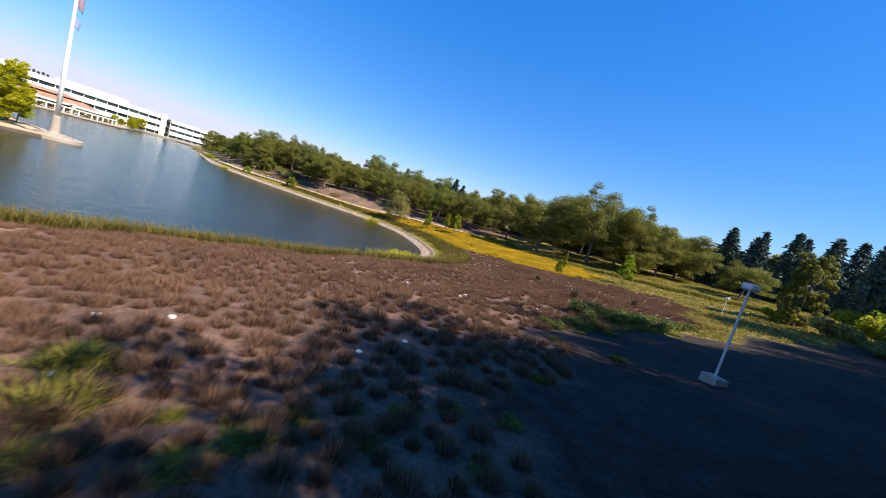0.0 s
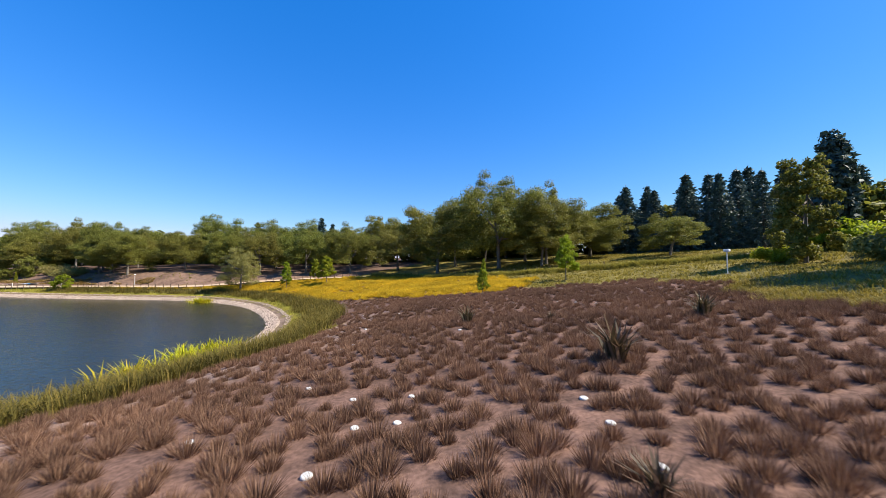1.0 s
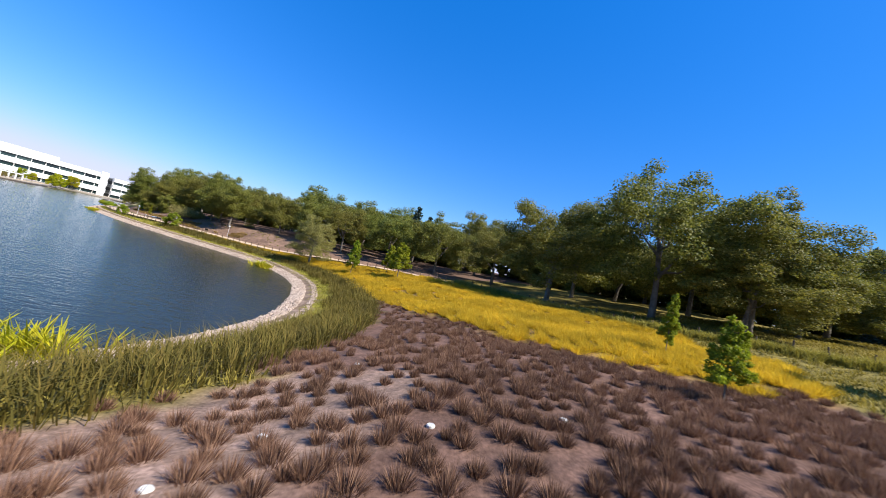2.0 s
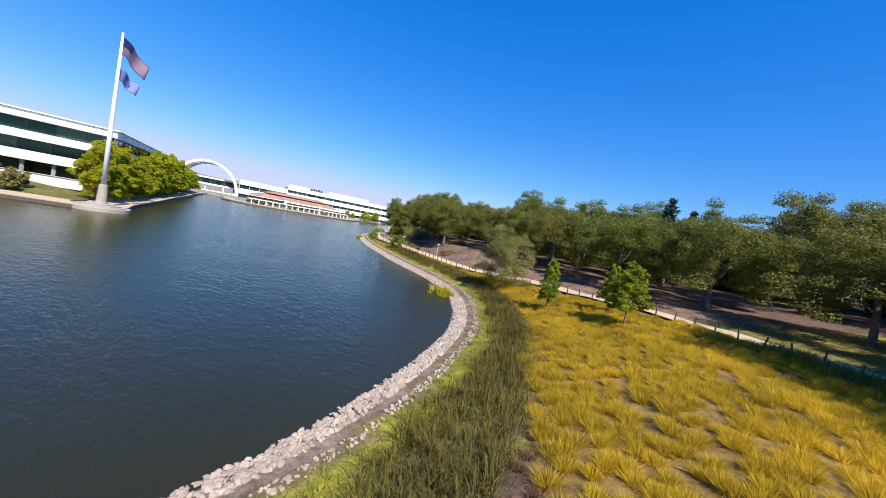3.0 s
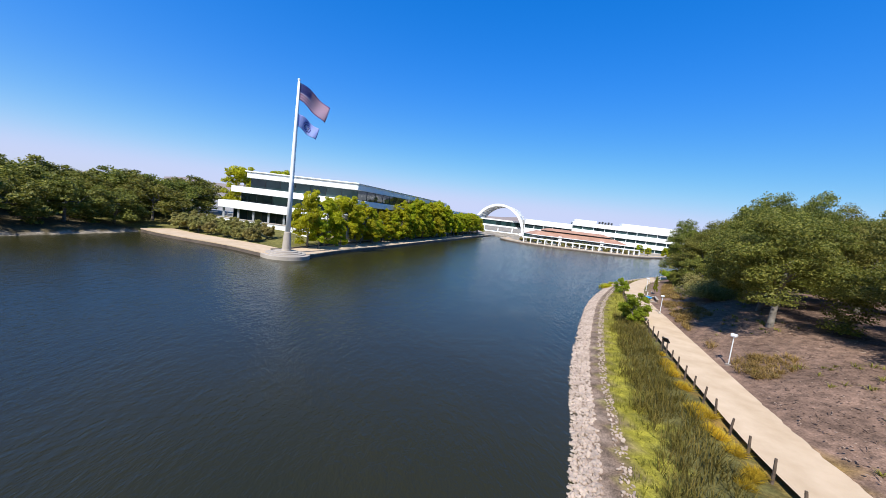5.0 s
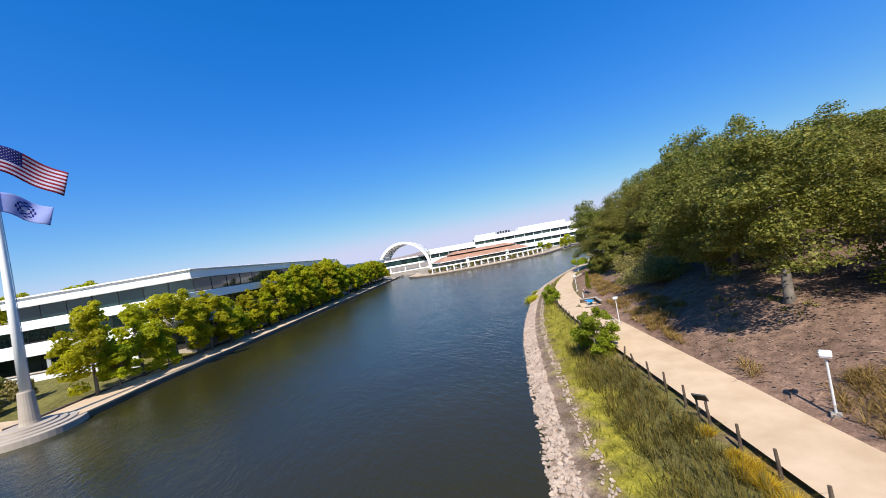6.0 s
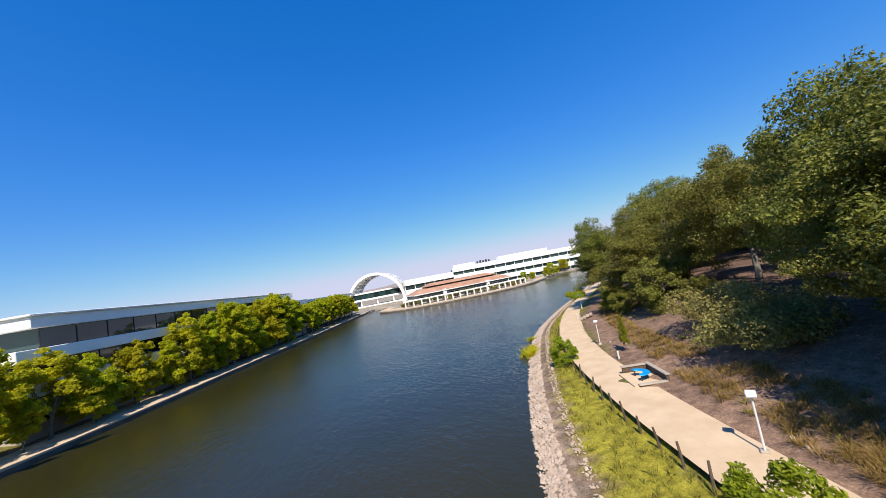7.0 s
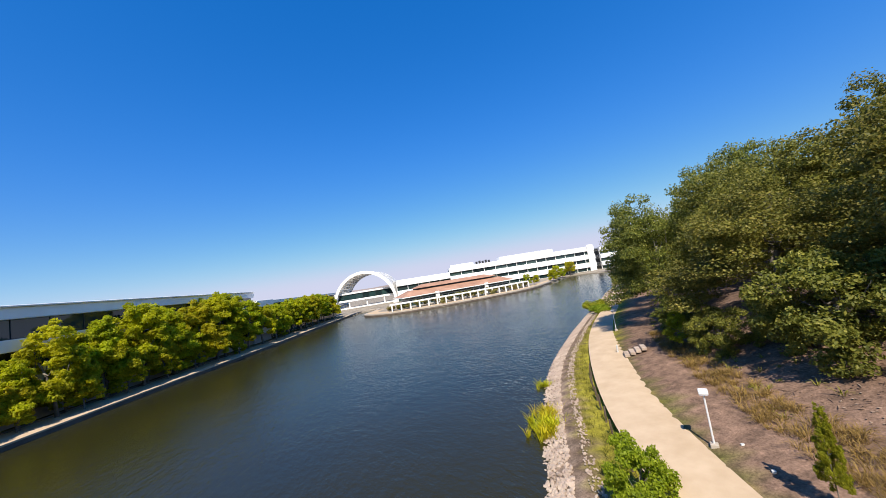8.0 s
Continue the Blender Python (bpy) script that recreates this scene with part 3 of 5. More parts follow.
# the wood on the bank beyond the lake
for k in range(15):
    u = k / 14
    x, y = -36 - 58 * u + R.uniform(-2, 2), 7 + 12 * u + R.uniform(-3, 3)
    plant(R.choice(FAR_OAKS), USED, x, y - 3, R.uniform(0.64, 0.8), R.random() * 6.28, 1.3)
for k in range(9):
    u = k / 8
    plant(R.choice(FAR_OAKS), USED, -40 - 58 * u, -5 + 12 * u + R.uniform(-3, 3), R.uniform(0.76, 0.9), R.random() * 6.28, 1.25)
for x, y, tall in ((-38, 11.5, 7.6), (-46, 14.6, 8), (-54, 16, 7.8), (-61, 17.5, 8.2), (-68, 19.5, 8), (-75, 21, 8.4), (-82.5, 22, 8.8), (-89, 20, 9.4), (-98, 19, 10), (-106, 16, 10.5), (-87, 13, 9.8)):
    plant(R.choice(FAR_OAKS), USED, x, y, 0.86 * tall / 10, R.random() * 6.28, 1.3)
THICKET = broadleaf("thicket", 31, 7.0, 4.6, M_OAK, 4200, 0.33, "dense dark green thicket behind the oaks", "shrub", "oak grove", 0.04, lobes=14)
for k in range(34):
    u = k / 33
    x, y = np.interp(u, [0, 0.2, 0.4, 0.6, 0.8, 1], [84, 66, 48, 14, -34, -76]), np.interp(u, [0, 0.2, 0.4, 0.6, 0.8, 1], [34, 62, 84, 108, 132, 156])
    plant(THICKET, USED, x + R.uniform(-2, 2), y + R.uniform(-2, 2), R.uniform(0.8, 1.2), R.random() * 6.28, 1.1)
# dark trees on the slope, mostly unseen, placed so their shade crosses the first yards
for k, (x, y, tall, wide) in enumerate(((8.8, -6.9, 11, 0.92), (8.8, -11, 11.5, 0.95), (12.4, -6.0, 14, 0.7), (18.6, -3.2, 17, 0.58), (15, -7, 16, 0.7), (22, -2.0, 18, 0.58), (27.2, 0.4, 18, 0.58), (34, 3.6, 18, 0.58), (20, -8, 14, 0.95), (28, -4, 15, 0.9), (37.6, 11.4, 17.5, 0.72), (6, -16.5, 12, 1.0))):
    plant(OAKS[k % 4], USED, x, y, tall / 10, 1.3 * k, wide)

CEDARS = [conifer("cedar_tree", 40 + k, 15.0, 4.2, "tall dark blue-green cedar with pointed top") for k in range(2)]
for x, y, tall in ((54, 57, 12.5), (57, 54, 13.5), (59, 50, 13), (62, 47, 14.5), (65, 43, 14), (60, 58, 14), (64, 53, 15), (68, 48, 16), (75.5, 50.5, 18), (62, 66, 15), (65, 62, 16), (69, 58, 15), (72, 55, 17), (79, 47, 17), (81, 43, 13), (84, 40, 15.5), (87, 36, 14), (72, 44, 11), (67, 52, 11), (92, 33, 15), (80, 55, 14), (96, 38, 17), (86, 24, 13), (78, 32, 11), (90, 26, 15), (77, 38, 11)):
    plant(R.choice(CEDARS), USED, x, y, tall / 15, R.random() * 6.28, R.uniform(0.85, 1.15))
plant(cypress_tree(50, 9.8, 1.5), USED, 46, 27.8)
FAR_PINES = [conifer("pine_tree", 60, 14.0, 2.6, "distant pointed pine behind the oaks", None, 2600, 16, 0.1, 0.45)]
for x, y, tall in ((3.8, 101, 12.5), (6.5, 105, 12.5), (-9, 117, 12.5), (-13, 119, 13.5), (30, 106, 13), (36, 105, 12), (42, 101, 13), (-1, 113, 11.5), (47, 98, 12)):
    plant(FAR_PINES[0], USED, x, y, tall / 14, R.random() * 6.28)

YOUNG = [broadleaf("young_tree", 70 + k, 5.0, 1.35, M_SHRUB, 12000, 0.066, "young leafy green tree with slender trunk", "tree", "young trees", 0.33, True, 0.06, 20) for k in range(2)]
for x, y, tall, wide in ((-1.2, 70.6, 4.8, 0.72), (4.8, 68.6, 4.7, 1.15), (3.0, 72.4, 4.4, 1.2), (18.2, 40, 3.0, 0.7), (24.2, 36, 4.6, 0.8), (15.1, 33.8, 2.4, 0.7), (-55.2, 107.0, 3.0, 0.6), (-66, 118, 3, 1.0)):
    plant(R.choice(YOUNG), USED, x, y, tall / 5, R.random() * 6.28, wide)
syc = broadleaf("sycamore", 75, 3.4, 1.9, M_SHRUB, 11000, 0.075, "bushy young sycamore beside the path", "tree", "young trees", 0.15, radius=0.06, lobes=12)
plant(syc, USED, -41.2, 94.5, 0.86)
plant(syc, USED, -58.9, 104.5, 0.82, 4.0, 0.85)
willow = broadleaf("olive_tree", 80, 6.8, 3.4, M_OLIVE, 42000, 0.05, "grey-green spreading tree near the shore", "tree", "young trees", 0.22, radius=0.16, lobes=18)
plant(willow, USED, -9.0, 78.2)

# the row along the quay
PLANES = [broadleaf("plane_tree", 90 + k, 8.0, 2.7, M_PLANE, 12000, 0.135, "yellow-green plane tree on the waterside promenade", "tree", "promenade trees", 0.3, k == 1, 0.14, 16) for k in range(3)]
row = offset_line(QUAY, 4.3)
at = np.concatenate([[0], np.cumsum(np.linalg.norm(np.diff(row, axis=0), axis=1))])
for s in np.arange(6, 143, 5.4):
    x, y = np.interp(s, at, row[:, 0]), np.interp(s, at, row[:, 1])
    grow = float(np.interp(s, [0, 45, 65, 82, 94, 102, 112, 124, 140], [1.1, 1.12, 1.2, 1.25, 1.2, 1.0, 1.0, 1.25, 1.25]))
    plant(R.choice(PLANES), USED, x + R.uniform(-0.6, 0.6), y + R.uniform(-0.6, 0.6), 0.98 * grow * R.uniform(0.85, 1.15), R.random() * 6.28, R.uniform(0.95, 1.18))
# a thicker clump of taller ones against the offices, and small ones at the kerb
for s in np.arange(74.5, 106, 6.1):
    c = Vector((np.interp(s, at, row[:, 0]), np.interp(s, at, row[:, 1])))
    plant(R.choice(PLANES), USED, c.x + R.uniform(-0.5, 0.5), c.y + R.uniform(-0.5, 0.5), R.uniform(1.2, 1.42), R.random() * 6.28, R.uniform(0.85, 0.98))
kerb_row = offset_line(QUAY, 3.0)
for s in np.arange(72, 141, 6.2):
    c = Vector((np.interp(s, at, kerb_row[:, 0]), np.interp(s, at, kerb_row[:, 1])))
    plant(R.choice(PLANES), USED, c.x, c.y + R.uniform(-0.3, 0.3), R.uniform(0.5, 0.66), R.random() * 6.28, R.uniform(0.85, 1.05))


# ---- buildings ----
def mitre(line, d):
    """A broken line moved d metres to its right, corners kept sharp; d may differ from stretch to stretch."""
    p = [Vector((x, y)) for x, y in line]
    d = d if isinstance(d, (list, tuple)) else [d] * (len(p) - 1)
    seg = []
    for k, (a, b) in enumerate(zip(p, p[1:])):
        t = (b - a).normalized()
        o = Vector((t.y, -t.x)) * d[k]
        seg.append((a + o, b + o))
    out = [seg[0][0]]
    for (a, b), (c, e) in zip(seg, seg[1:]):
        r, s = b - a, e - c
        k = r.x * s.y - r.y * s.x
        out.append(b if abs(k) < 1e-6 else a + r * (((c - a).x * s.y - (c - a).y * s.x) / k))
    out.append(seg[-1][1])
    return [(v.x, v.y) for v in out]


def stretched(line, start, end):
    a, b, c, d = Vector(line[0]), Vector(line[1]), Vector(line[-2]), Vector(line[-1])
    return [tuple(a - (b - a).normalized() * start), *line[1:-1], tuple(d + (d - c).normalized() * end)]


def band(name, parent, line, out, back, z0, z1, material, label=""):
    bm = bmesh.new()
    prism(bm, mitre(line, out) + mitre(line, back)[::-1], z0, z1)
    bmesh.ops.bevel(bm, geom=bm.edges[:], offset=0.06, segments=1, affect="EDGES")
    return part(name, bm, material, parent, label)


def glazing(parent, line, out, z0, z1, pitch=3.6, gap=0.07, mullion=M_DARK):
    """A run of window panes with posts between them."""
    run = mitre(line, out)
    for (ax, ay), (bx, by) in zip(run, run[1:]):
        a, b = Vector((ax, ay)), Vector((bx, by))
        k = max(1, int((b - a).length / pitch))
        turn = math.atan2(by - ay, bx - ax)
        bm = bmesh.new()
        mid = a.lerp(b, 0.5)
        box(bm, mid.x, mid.y, z0, (b - a).length, 0.3, 0.12, turn)
        sill = part("window_sill", bm, mullion, parent)
        bm = bmesh.new()
        box(bm, 0, 0, 0, (b - a).length / k - gap, 0.08, z1 - z0)
        proto = part("pane", bm, M_GLASS, sill)
        bm = bmesh.new()
        box(bm, 0, 0, 0, gap, 0.22, z1 - z0)
        post = part("mullion", bm, mullion, sill)
        for i in range(k):
            for proto_, u in ((proto, (i + 0.5) / k), (post, i / k)):
                ob = proto_ if i == 0 else new(proto_.name.split(".")[0], proto_.data)
                ob.parent = sill
                c = a.lerp(b, u)
                ob.matrix_basis = Matrix.Translation((c.x, c.y, z0)) @ Matrix.Rotation(turn, 4, "Z")


# the stepped office building on the quay
office = thing("office_building", Matrix.Diagonal((1, 1, 0.9, 1)), "white three-storey office building with stepped terraces and dark windows", "building")
FRONT = [(-95.5, 33), (-88.7, 59.7), (-120, 72.3), (-151.6, 85)]
band("roof_band", office, stretched(FRONT, 0, 0), 0.0, -20, 13.5, 14.95, M_WHITE)
band("roof_cap", office, stretched(FRONT, 0.3, 0), 0.35, -20, 14.95, 15.2, M_WHITE, "thin white roof edge")
band("terrace_band", office, stretched(FRONT, 2, 0), [2.2, 0.7, 0.7], -19, 9.5, 11.0, M_WHITE)
band("terrace_band", office, stretched(FRONT, 3.2, 0), [4.4, 0.9, 0.9], -19, 5.4, 7.2, M_WHITE)
band("plinth", office, stretched(FRONT, 3.5, 0), [1.5, 0.2, 0.2], -19, 0.6, 2.5, M_CONCRETE)
glazing(office, FRONT, [-1.6, -0.9, -0.9], 11.0, 13.5)
glazing(office, stretched(FRONT, 1.5, 0), [-0.6, -0.7, -0.7], 7.2, 9.5)
glazing(office, stretched(FRONT, 2.5, 0), [0.4, -0.6, -0.6], 2.5, 5.4, 3.6)
# filled dark block: the gloom of unlit rooms given as colour
band("core", office, stretched(FRONT, 0, 0), -2.4, -18.5, 2.5, 13.6, M_DARK, "solid dark block standing in for the unlit interior behind the windows")
for k in range(9):
    bm = bmesh.new()
    p = Vector(mitre(stretched(FRONT, 2.5, 0), [3.4, 0.5, 0.5])[0]).lerp(Vector(mitre(FRONT, [3.4, 0.5, 0.5])[1]), k / 8)
    box(bm, p.x, p.y, 2.2, 0.4, 0.4, 3.25, 0.4)
    part("column", bm, M_GREYWALL, office)
terrace = thing("terrace_wall", (0, 0, 0), "low white garden wall on the grass bank", "wall")
band("wall", terrace, stretched(FRONT[:2], 7, -3), 8.6, 8.0, 1.2, 2.9, M_WHITE)
band("coping", terrace, stretched(FRONT[:2], 7.1, -2.9), 8.75, 7.85, 2.9, 3.05, M_CONCRETE)

wing = thing("office_wing", Matrix.Diagonal((1, 1, 0.85, 1)), "long low white office wing with shaded windows", "building")
WING = [(-151.7, 85.5), (-177, 96), (-209, 110.5)]
band("roof_band", wing, WING, 0.0, -16, 11.9, 13.0, M_WHITE)
band("spandrel", wing, WING, 0.3, -15, 7.6, 8.8, M_GREYWALL)
band("spandrel", wing, WING, 0.3, -15, 3.6, 4.8, M_GREYWALL)
for z0, z1 in ((8.8, 11.9), (4.8, 7.6), (1.0, 3.6)):
    glazing(wing, WING, -0.8, z0, z1, 3.2)
# dark block again in place of the wing's unlit rooms
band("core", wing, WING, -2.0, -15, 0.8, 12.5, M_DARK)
block = thing("stair_block", Matrix.Diagonal((1, 1, 0.82, 1)), "white projecting stair block of the offices", "building")
for z0, z1, o in ((11.6, 13.6, 2.2), (7.6, 9.4, 2.6), (3.6, 5.2, 2.6)):
    band("slab", block, [(-148.6, 83.8), (-156.6, 87)], o, -3, z0, z1, M_WHITE)
glazing(block, [(-149.1, 84), (-156.1, 86.8)], 1.2, 9.4, 11.6, 2.3)
glazing(block, [(-149.1, 84), (-156.1, 86.8)], 1.2, 5.2, 7.6, 2.3)
band("core", block, [(-148.6, 83.8), (-156.6, 87)], 0.6, -3, 0.8, 13.0, M_GREYWALL)


def far_offices(line, top, floors, label):
    root = thing("far_offices", (0, 0, 0), label, "building", "offices across the lake")
    rise = (top - 1.2) / floors
    for k in range(floors):
        z1 = top - k * rise
        band("facade_band", root, line, 0.2, -14, z1 - rise * 0.56, z1, M_WHITE)
        glazing(root, line, -0.7, z1 - rise, z1 - rise * 0.56, 5.5, 0.3, M_WHITE)
    # dark fill painted for the unlit rooms behind the panes
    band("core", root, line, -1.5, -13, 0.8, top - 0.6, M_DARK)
    return root


far_offices([(-228, 143), (-223, 172)], 12.6, 2, "white two-storey offices beside the arch")
main = far_offices([(-223, 172), (-212, 202), (-195, 249)], 14.7, 3, "long white three-storey offices across the lake")
band("penthouse", main, [(-222.5, 173), (-218, 185)], -2, -9, 14.6, 16.2, M_WHITE)
band("penthouse", main, [(-213, 199), (-203, 228)], -2, -9, 14.6, 16.6, M_WHITE)
for k in range(5):
    bm = bmesh.new()
    box(bm, -219.5 + 1.6 * k * 0.42, 187.5 + 1.6 * k, 14.6, 0.9, 0.9, 1.5 + 0.3 * (k % 2), 0.5, 0.05)
    part("roof_unit", bm, M_DARK, main, "dark rooftop machine")
bm = bmesh.new()
box(bm, -195.2, 246.5, 0.6, 2.2, 3.4, 15.0, 0.36, 0.05)
part("end_pier", bm, M_WHITE, main)
beyond = far_offices([(-194, 252), (-181, 296)], 13.5, 3, "white offices beyond the oak grove")

# the ribbed arch over the inlet
arch = thing("ribbed_arch", (0, 0, 0), "white ribbed arch canopy spanning the inlet", "arch")
AC, AU, AV = Vector((-236, 127.3, 2.2)), Vector((0.43, 0.903, 0)), Vector((-0.903, 0.43, 0))
HALF, RISE = 17.2, 18.2


def arch_point(a, grow, back):
    c, s = math.cos(a), math.sin(a)
    wide = c
    return AC + AU * (wide * (HALF + grow)) + Vector((0, 0, s * (RISE + grow))) + AV * back


def arch_ring(name, back, thick, deep):
    bm = bmesh.new()
    steps = np.linspace(0.0, math.pi, 41)
    rows = [[bm.verts.new(arch_point(a, g, b)) for g, b in ((-thick, back), (0, back), (0, back + deep), (-thick, back + deep))] for a in steps]
    for lo, hi in zip(rows, rows[1:]):
        for k in range(4):
            bm.faces.new((lo[k], lo[(k + 1) % 4], hi[(k + 1) % 4], hi[k]))
    bm.faces.new(rows[0])
    bm.faces.new(rows[-1][::-1])
    bmesh.ops.recalc_face_normals(bm, faces=bm.faces[:])
    return part(name, bm, M_WHITE, arch)


arch_ring("front_ring", 0, 1.5, 1.2)
arch_ring("back_ring", 21.0, 1.5, 1.2)
for a in np.linspace(0.12, math.pi - 0.12, 26):
    bm = bmesh.new()
    tube(bm, [arch_point(a, -0.9, 1.1), arch_point(a, -0.9, 21.4)], [0.72, 0.72], 8)
    part("rib", bm, M_WHITE, arch)
vault = arch_ring("membrane", 1.8, 0.3, 19.2)
vault.data.materials.clear()
vault.data.materials.append(M_FABRIC)
for s in (-1, 1):
    bm = bmesh.new()
    p = AC + AU * (s * (HALF - 0.9)) + AV * 0.8
    box(bm, p.x, p.y, 0.3, 2.6, 2.6, 2.6, 0.5, 0.08)
    part("footing", bm, M_WHITE, arch)

bridge = thing("link_bridge", (0, 0, 0), "white glazed footbridge between the office buildings", "bridge")
LINK = [(-246, 111), (-240, 127), (-236, 147)]
for z0, z1 in ((9.3, 10.2), (5.4, 6.4), (1.6, 2.3)):
    band("deck", bridge, LINK, 0.5, -5, z0, z1, M_WHITE)
glazing(bridge, LINK, 0.0, 6.4, 9.3, 3.2)
for k in range(5):
    bm = bmesh.new()
    p = Vector(LINK[0]).lerp(Vector(LINK[2]), k / 4)
    tube(bm, [(p.x + 0.6, p.y, -0.5), (p.x + 0.6, p.y, 5.5)], [0.4, 0.4], 8)
    part("pier", bm, M_WHITE, bridge)

# the pavilion on the far promenade
pav = thing("pavilion", Matrix.Translation((-180, 154, 0.8)) @ Matrix.Rotation(-0.06, 4, "Z") @ Matrix.Diagonal((1, 0.92, 0.74, 1)), "lakeside pavilion with brown hipped roof and white terrace", "building")
bm = bmesh.new()
box(bm, 0, 0, 0, 13, 46, 4.2)
part("wall", bm, M_GREYWALL, pav)
bm = bmesh.new()
prism(bm, [(8.5, -26), (8.5, 26), (-8.5, 26), (-8.5, -26)], 5.1, 5.5)
part("eave", bm, M_WHITE, pav)
bm = bmesh.new()
for half_x, half_y, z0, inset, z1 in ((8.2, 25.6, 5.5, 5.0, 8.2), (4.2, 19, 8.9, 3.9, 10.6)):
    lo = [bm.verts.new(v) for v in ((half_x, -half_y, z0), (half_x, half_y, z0), (-half_x, half_y, z0), (-half_x, -half_y, z0))]
    hi = [bm.verts.new(v) for v in ((half_x - inset, -half_y + inset, z1), (half_x - inset, half_y - inset, z1), (-half_x + inset, half_y - inset, z1), (-half_x + inset, -half_y + inset, z1))]
    for k in range(4):
        bm.faces.new((lo[k], lo[(k + 1) % 4], hi[(k + 1) % 4], hi[k]))
    bm.faces.new(hi)
    bm.faces.new(lo[::-1])
part("roof", bm, M_ROOF, pav, "brown shingled hip roof")
bm = bmesh.new()
box(bm, 0, 0, 8.1, 6.2, 36, 0.9)
part("clerestory", bm, M_DARK, pav)
for k in range(16):
    bm = bmesh.new()
    box(bm, 6.54, -21.5 + k * 2.87, 0.9, 0.08, 2.3, 2.9)
    part("pane", bm, M_GLASS, pav)
for k in (-11, 11.5):
    bm = bmesh.new()
    box(bm, 7.6, k, 0, 1.2, 1.6, 6.0, 0, 0.05)
    part("pier", bm, M_WHITE, pav)
pergola = thing("pergola", Matrix.Translation((-166.5, 153.5, 0.9)) @ Matrix.Rotation(-0.05, 4, "Z") @ Matrix.Diagonal((1, 1, 0.8, 1)), "white pergola along the far promenade", "pergola")
for k in range(19):
    for x in (0.0, 3.2):
        bm = bmesh.new()
        y = -29 + k * 3.1
        bow = -0.0062 * y * y
        box(bm, x + bow, y, 0, 0.4, 0.4, 2.6)
        part("post", bm, M_WHITE, pergola)
for x in (0.0, 1.6, 3.2):
    bm = bmesh.new()
    for k in range(18):
        y = -27.5 + k * 3.1
        box(bm, x - 0.0062 * y * y, y, 2.6, 0.5, 3.2, 0.5, 0.0125 * y)
    part("beam", bm, M_WHITE, pergola)

# ---- the quay, its promenade and the flagpole ----
def strip(name, line, o0, o1, z0, z1, material, parent=None, label=""):
    a, b = offset_line(line, o0), offset_line(line, o1)
    n = len(line)
    v = np.concatenate([np.column_stack([a, np.full(n, z0)]), np.column_stack([a, np.full(n, z1)]), np.column_stack([b, np.full(n, z1)]), np.column_stack([b, np.full(n, z0)])])
    q = [(k * n + i, k * n + i + 1, (k + 1) * n + i + 1, (k + 1) * n + i) for k in range(3) for i in range(n - 1)]
    q += [(0, n, 2 * n, 3 * n), (n - 1, 4 * n - 1, 3 * n - 1, 2 * n - 1)]
    return soup(name, v, q, material, parent, label)


quay = thing("quay", (0, 0, 0), "concrete quay wall with pale paved promenade", "quay", kind="structure")
strip("quay_wall", QUAY, -0.1, 0.5, -1.6, 0.46, M_DARK_STONE, quay, "dark wet foot of the quay")
strip("coping", QUAY, -0.15, 0.6, 0.46, 0.62, M_PATH, quay)
strip("promenade", QUAY, 0.6, 5.0, 0.3, 0.6, M_PATH, quay, "pale pinkish promenade paving")
strip("garden_wall", QUAY[:-30], 5.0, 5.3, 0.3, 0.78, M_DARK_STONE, quay, "low grey garden wall")
far_edge = thing("far_promenade", (0, 0, 0), "pale stone edge of the far promenade", "quay", kind="structure")
FAR_LINE = smooth_line(FAR_SHORE, 1.5)
strip("foot", FAR_LINE, -0.25, 0.9, -0.8, 0.45, M_DARK_STONE, far_edge, "dark wet foot of the edge")
strip("coping", FAR_LINE, -0.3, 0.9, 0.45, 0.85, M_CONCRETE, far_edge)
strip("paving", FAR_LINE[18:-24], 0.9, 5.5, 0.2, 0.9, M_PATH, far_edge)
tip = thing("round_steps", (-63.4, 54.3, 0), "round pale stone steps at the foot of the flagpole", "steps", kind="structure")
for k, r in enumerate((3.4, 2.8, 2.2, 1.6)):
    bm = bmesh.new()
    prism(bm, [(r * math.cos(a), r * math.sin(a)) for a in np.linspace(0, math.tau, 49)[:-1]], -1.2 if k == 0 else 0.3, 0.56 + 0.14 * k)
    bmesh.ops.bevel(bm, geom=[e for e in bm.edges if abs(e.verts[0].co.z - e.verts[1].co.z) < 1e-5], offset=0.04, segments=1, affect="EDGES")
    part("step", bm, M_CONCRETE, tip)

pole = thing("flagpole", Matrix.Translation((-63.4, 54.3, 0.98)) @ Matrix.Diagonal((1, 1, 0.89, 1)), "tall tapered white flagpole on a concrete sleeve", "flagpole")
bm = bmesh.new()
tube(bm, [(0, 0, 0), (0, 0, 0.3), (0, 0, 3.0), (0, 0, 3.15)], [0.68, 0.62, 0.5, 0.44], 20)
part("sleeve", bm, M_CONCRETE, pole)
bm = bmesh.new()
tube(bm, [(0, 0, 2.9), (0, 0, 12), (0, 0, 20), (0, 0, 27.5)], [0.34, 0.28, 0.22, 0.14], 16)
part("shaft", bm, M_WHITE, pole, smooth=True)
bm = bmesh.new()
bmesh.ops.create_uvsphere(bm, u_segments=12, v_segments=8, radius=0.2, matrix=Matrix.Translation((0, 0, 27.65)))
part("finial", bm, M_WHITE, pole, smooth=True)
bm = bmesh.new()
tube(bm, [(-0.2, 0.3, 1.5), (-0.17, 0.26, 15), (-0.1, 0.15, 27.3)], [0.03] * 3, 5)
part("halyard", bm, M_CLOTH, pole)

FLY = Vector((-0.62, 0.785, 0))


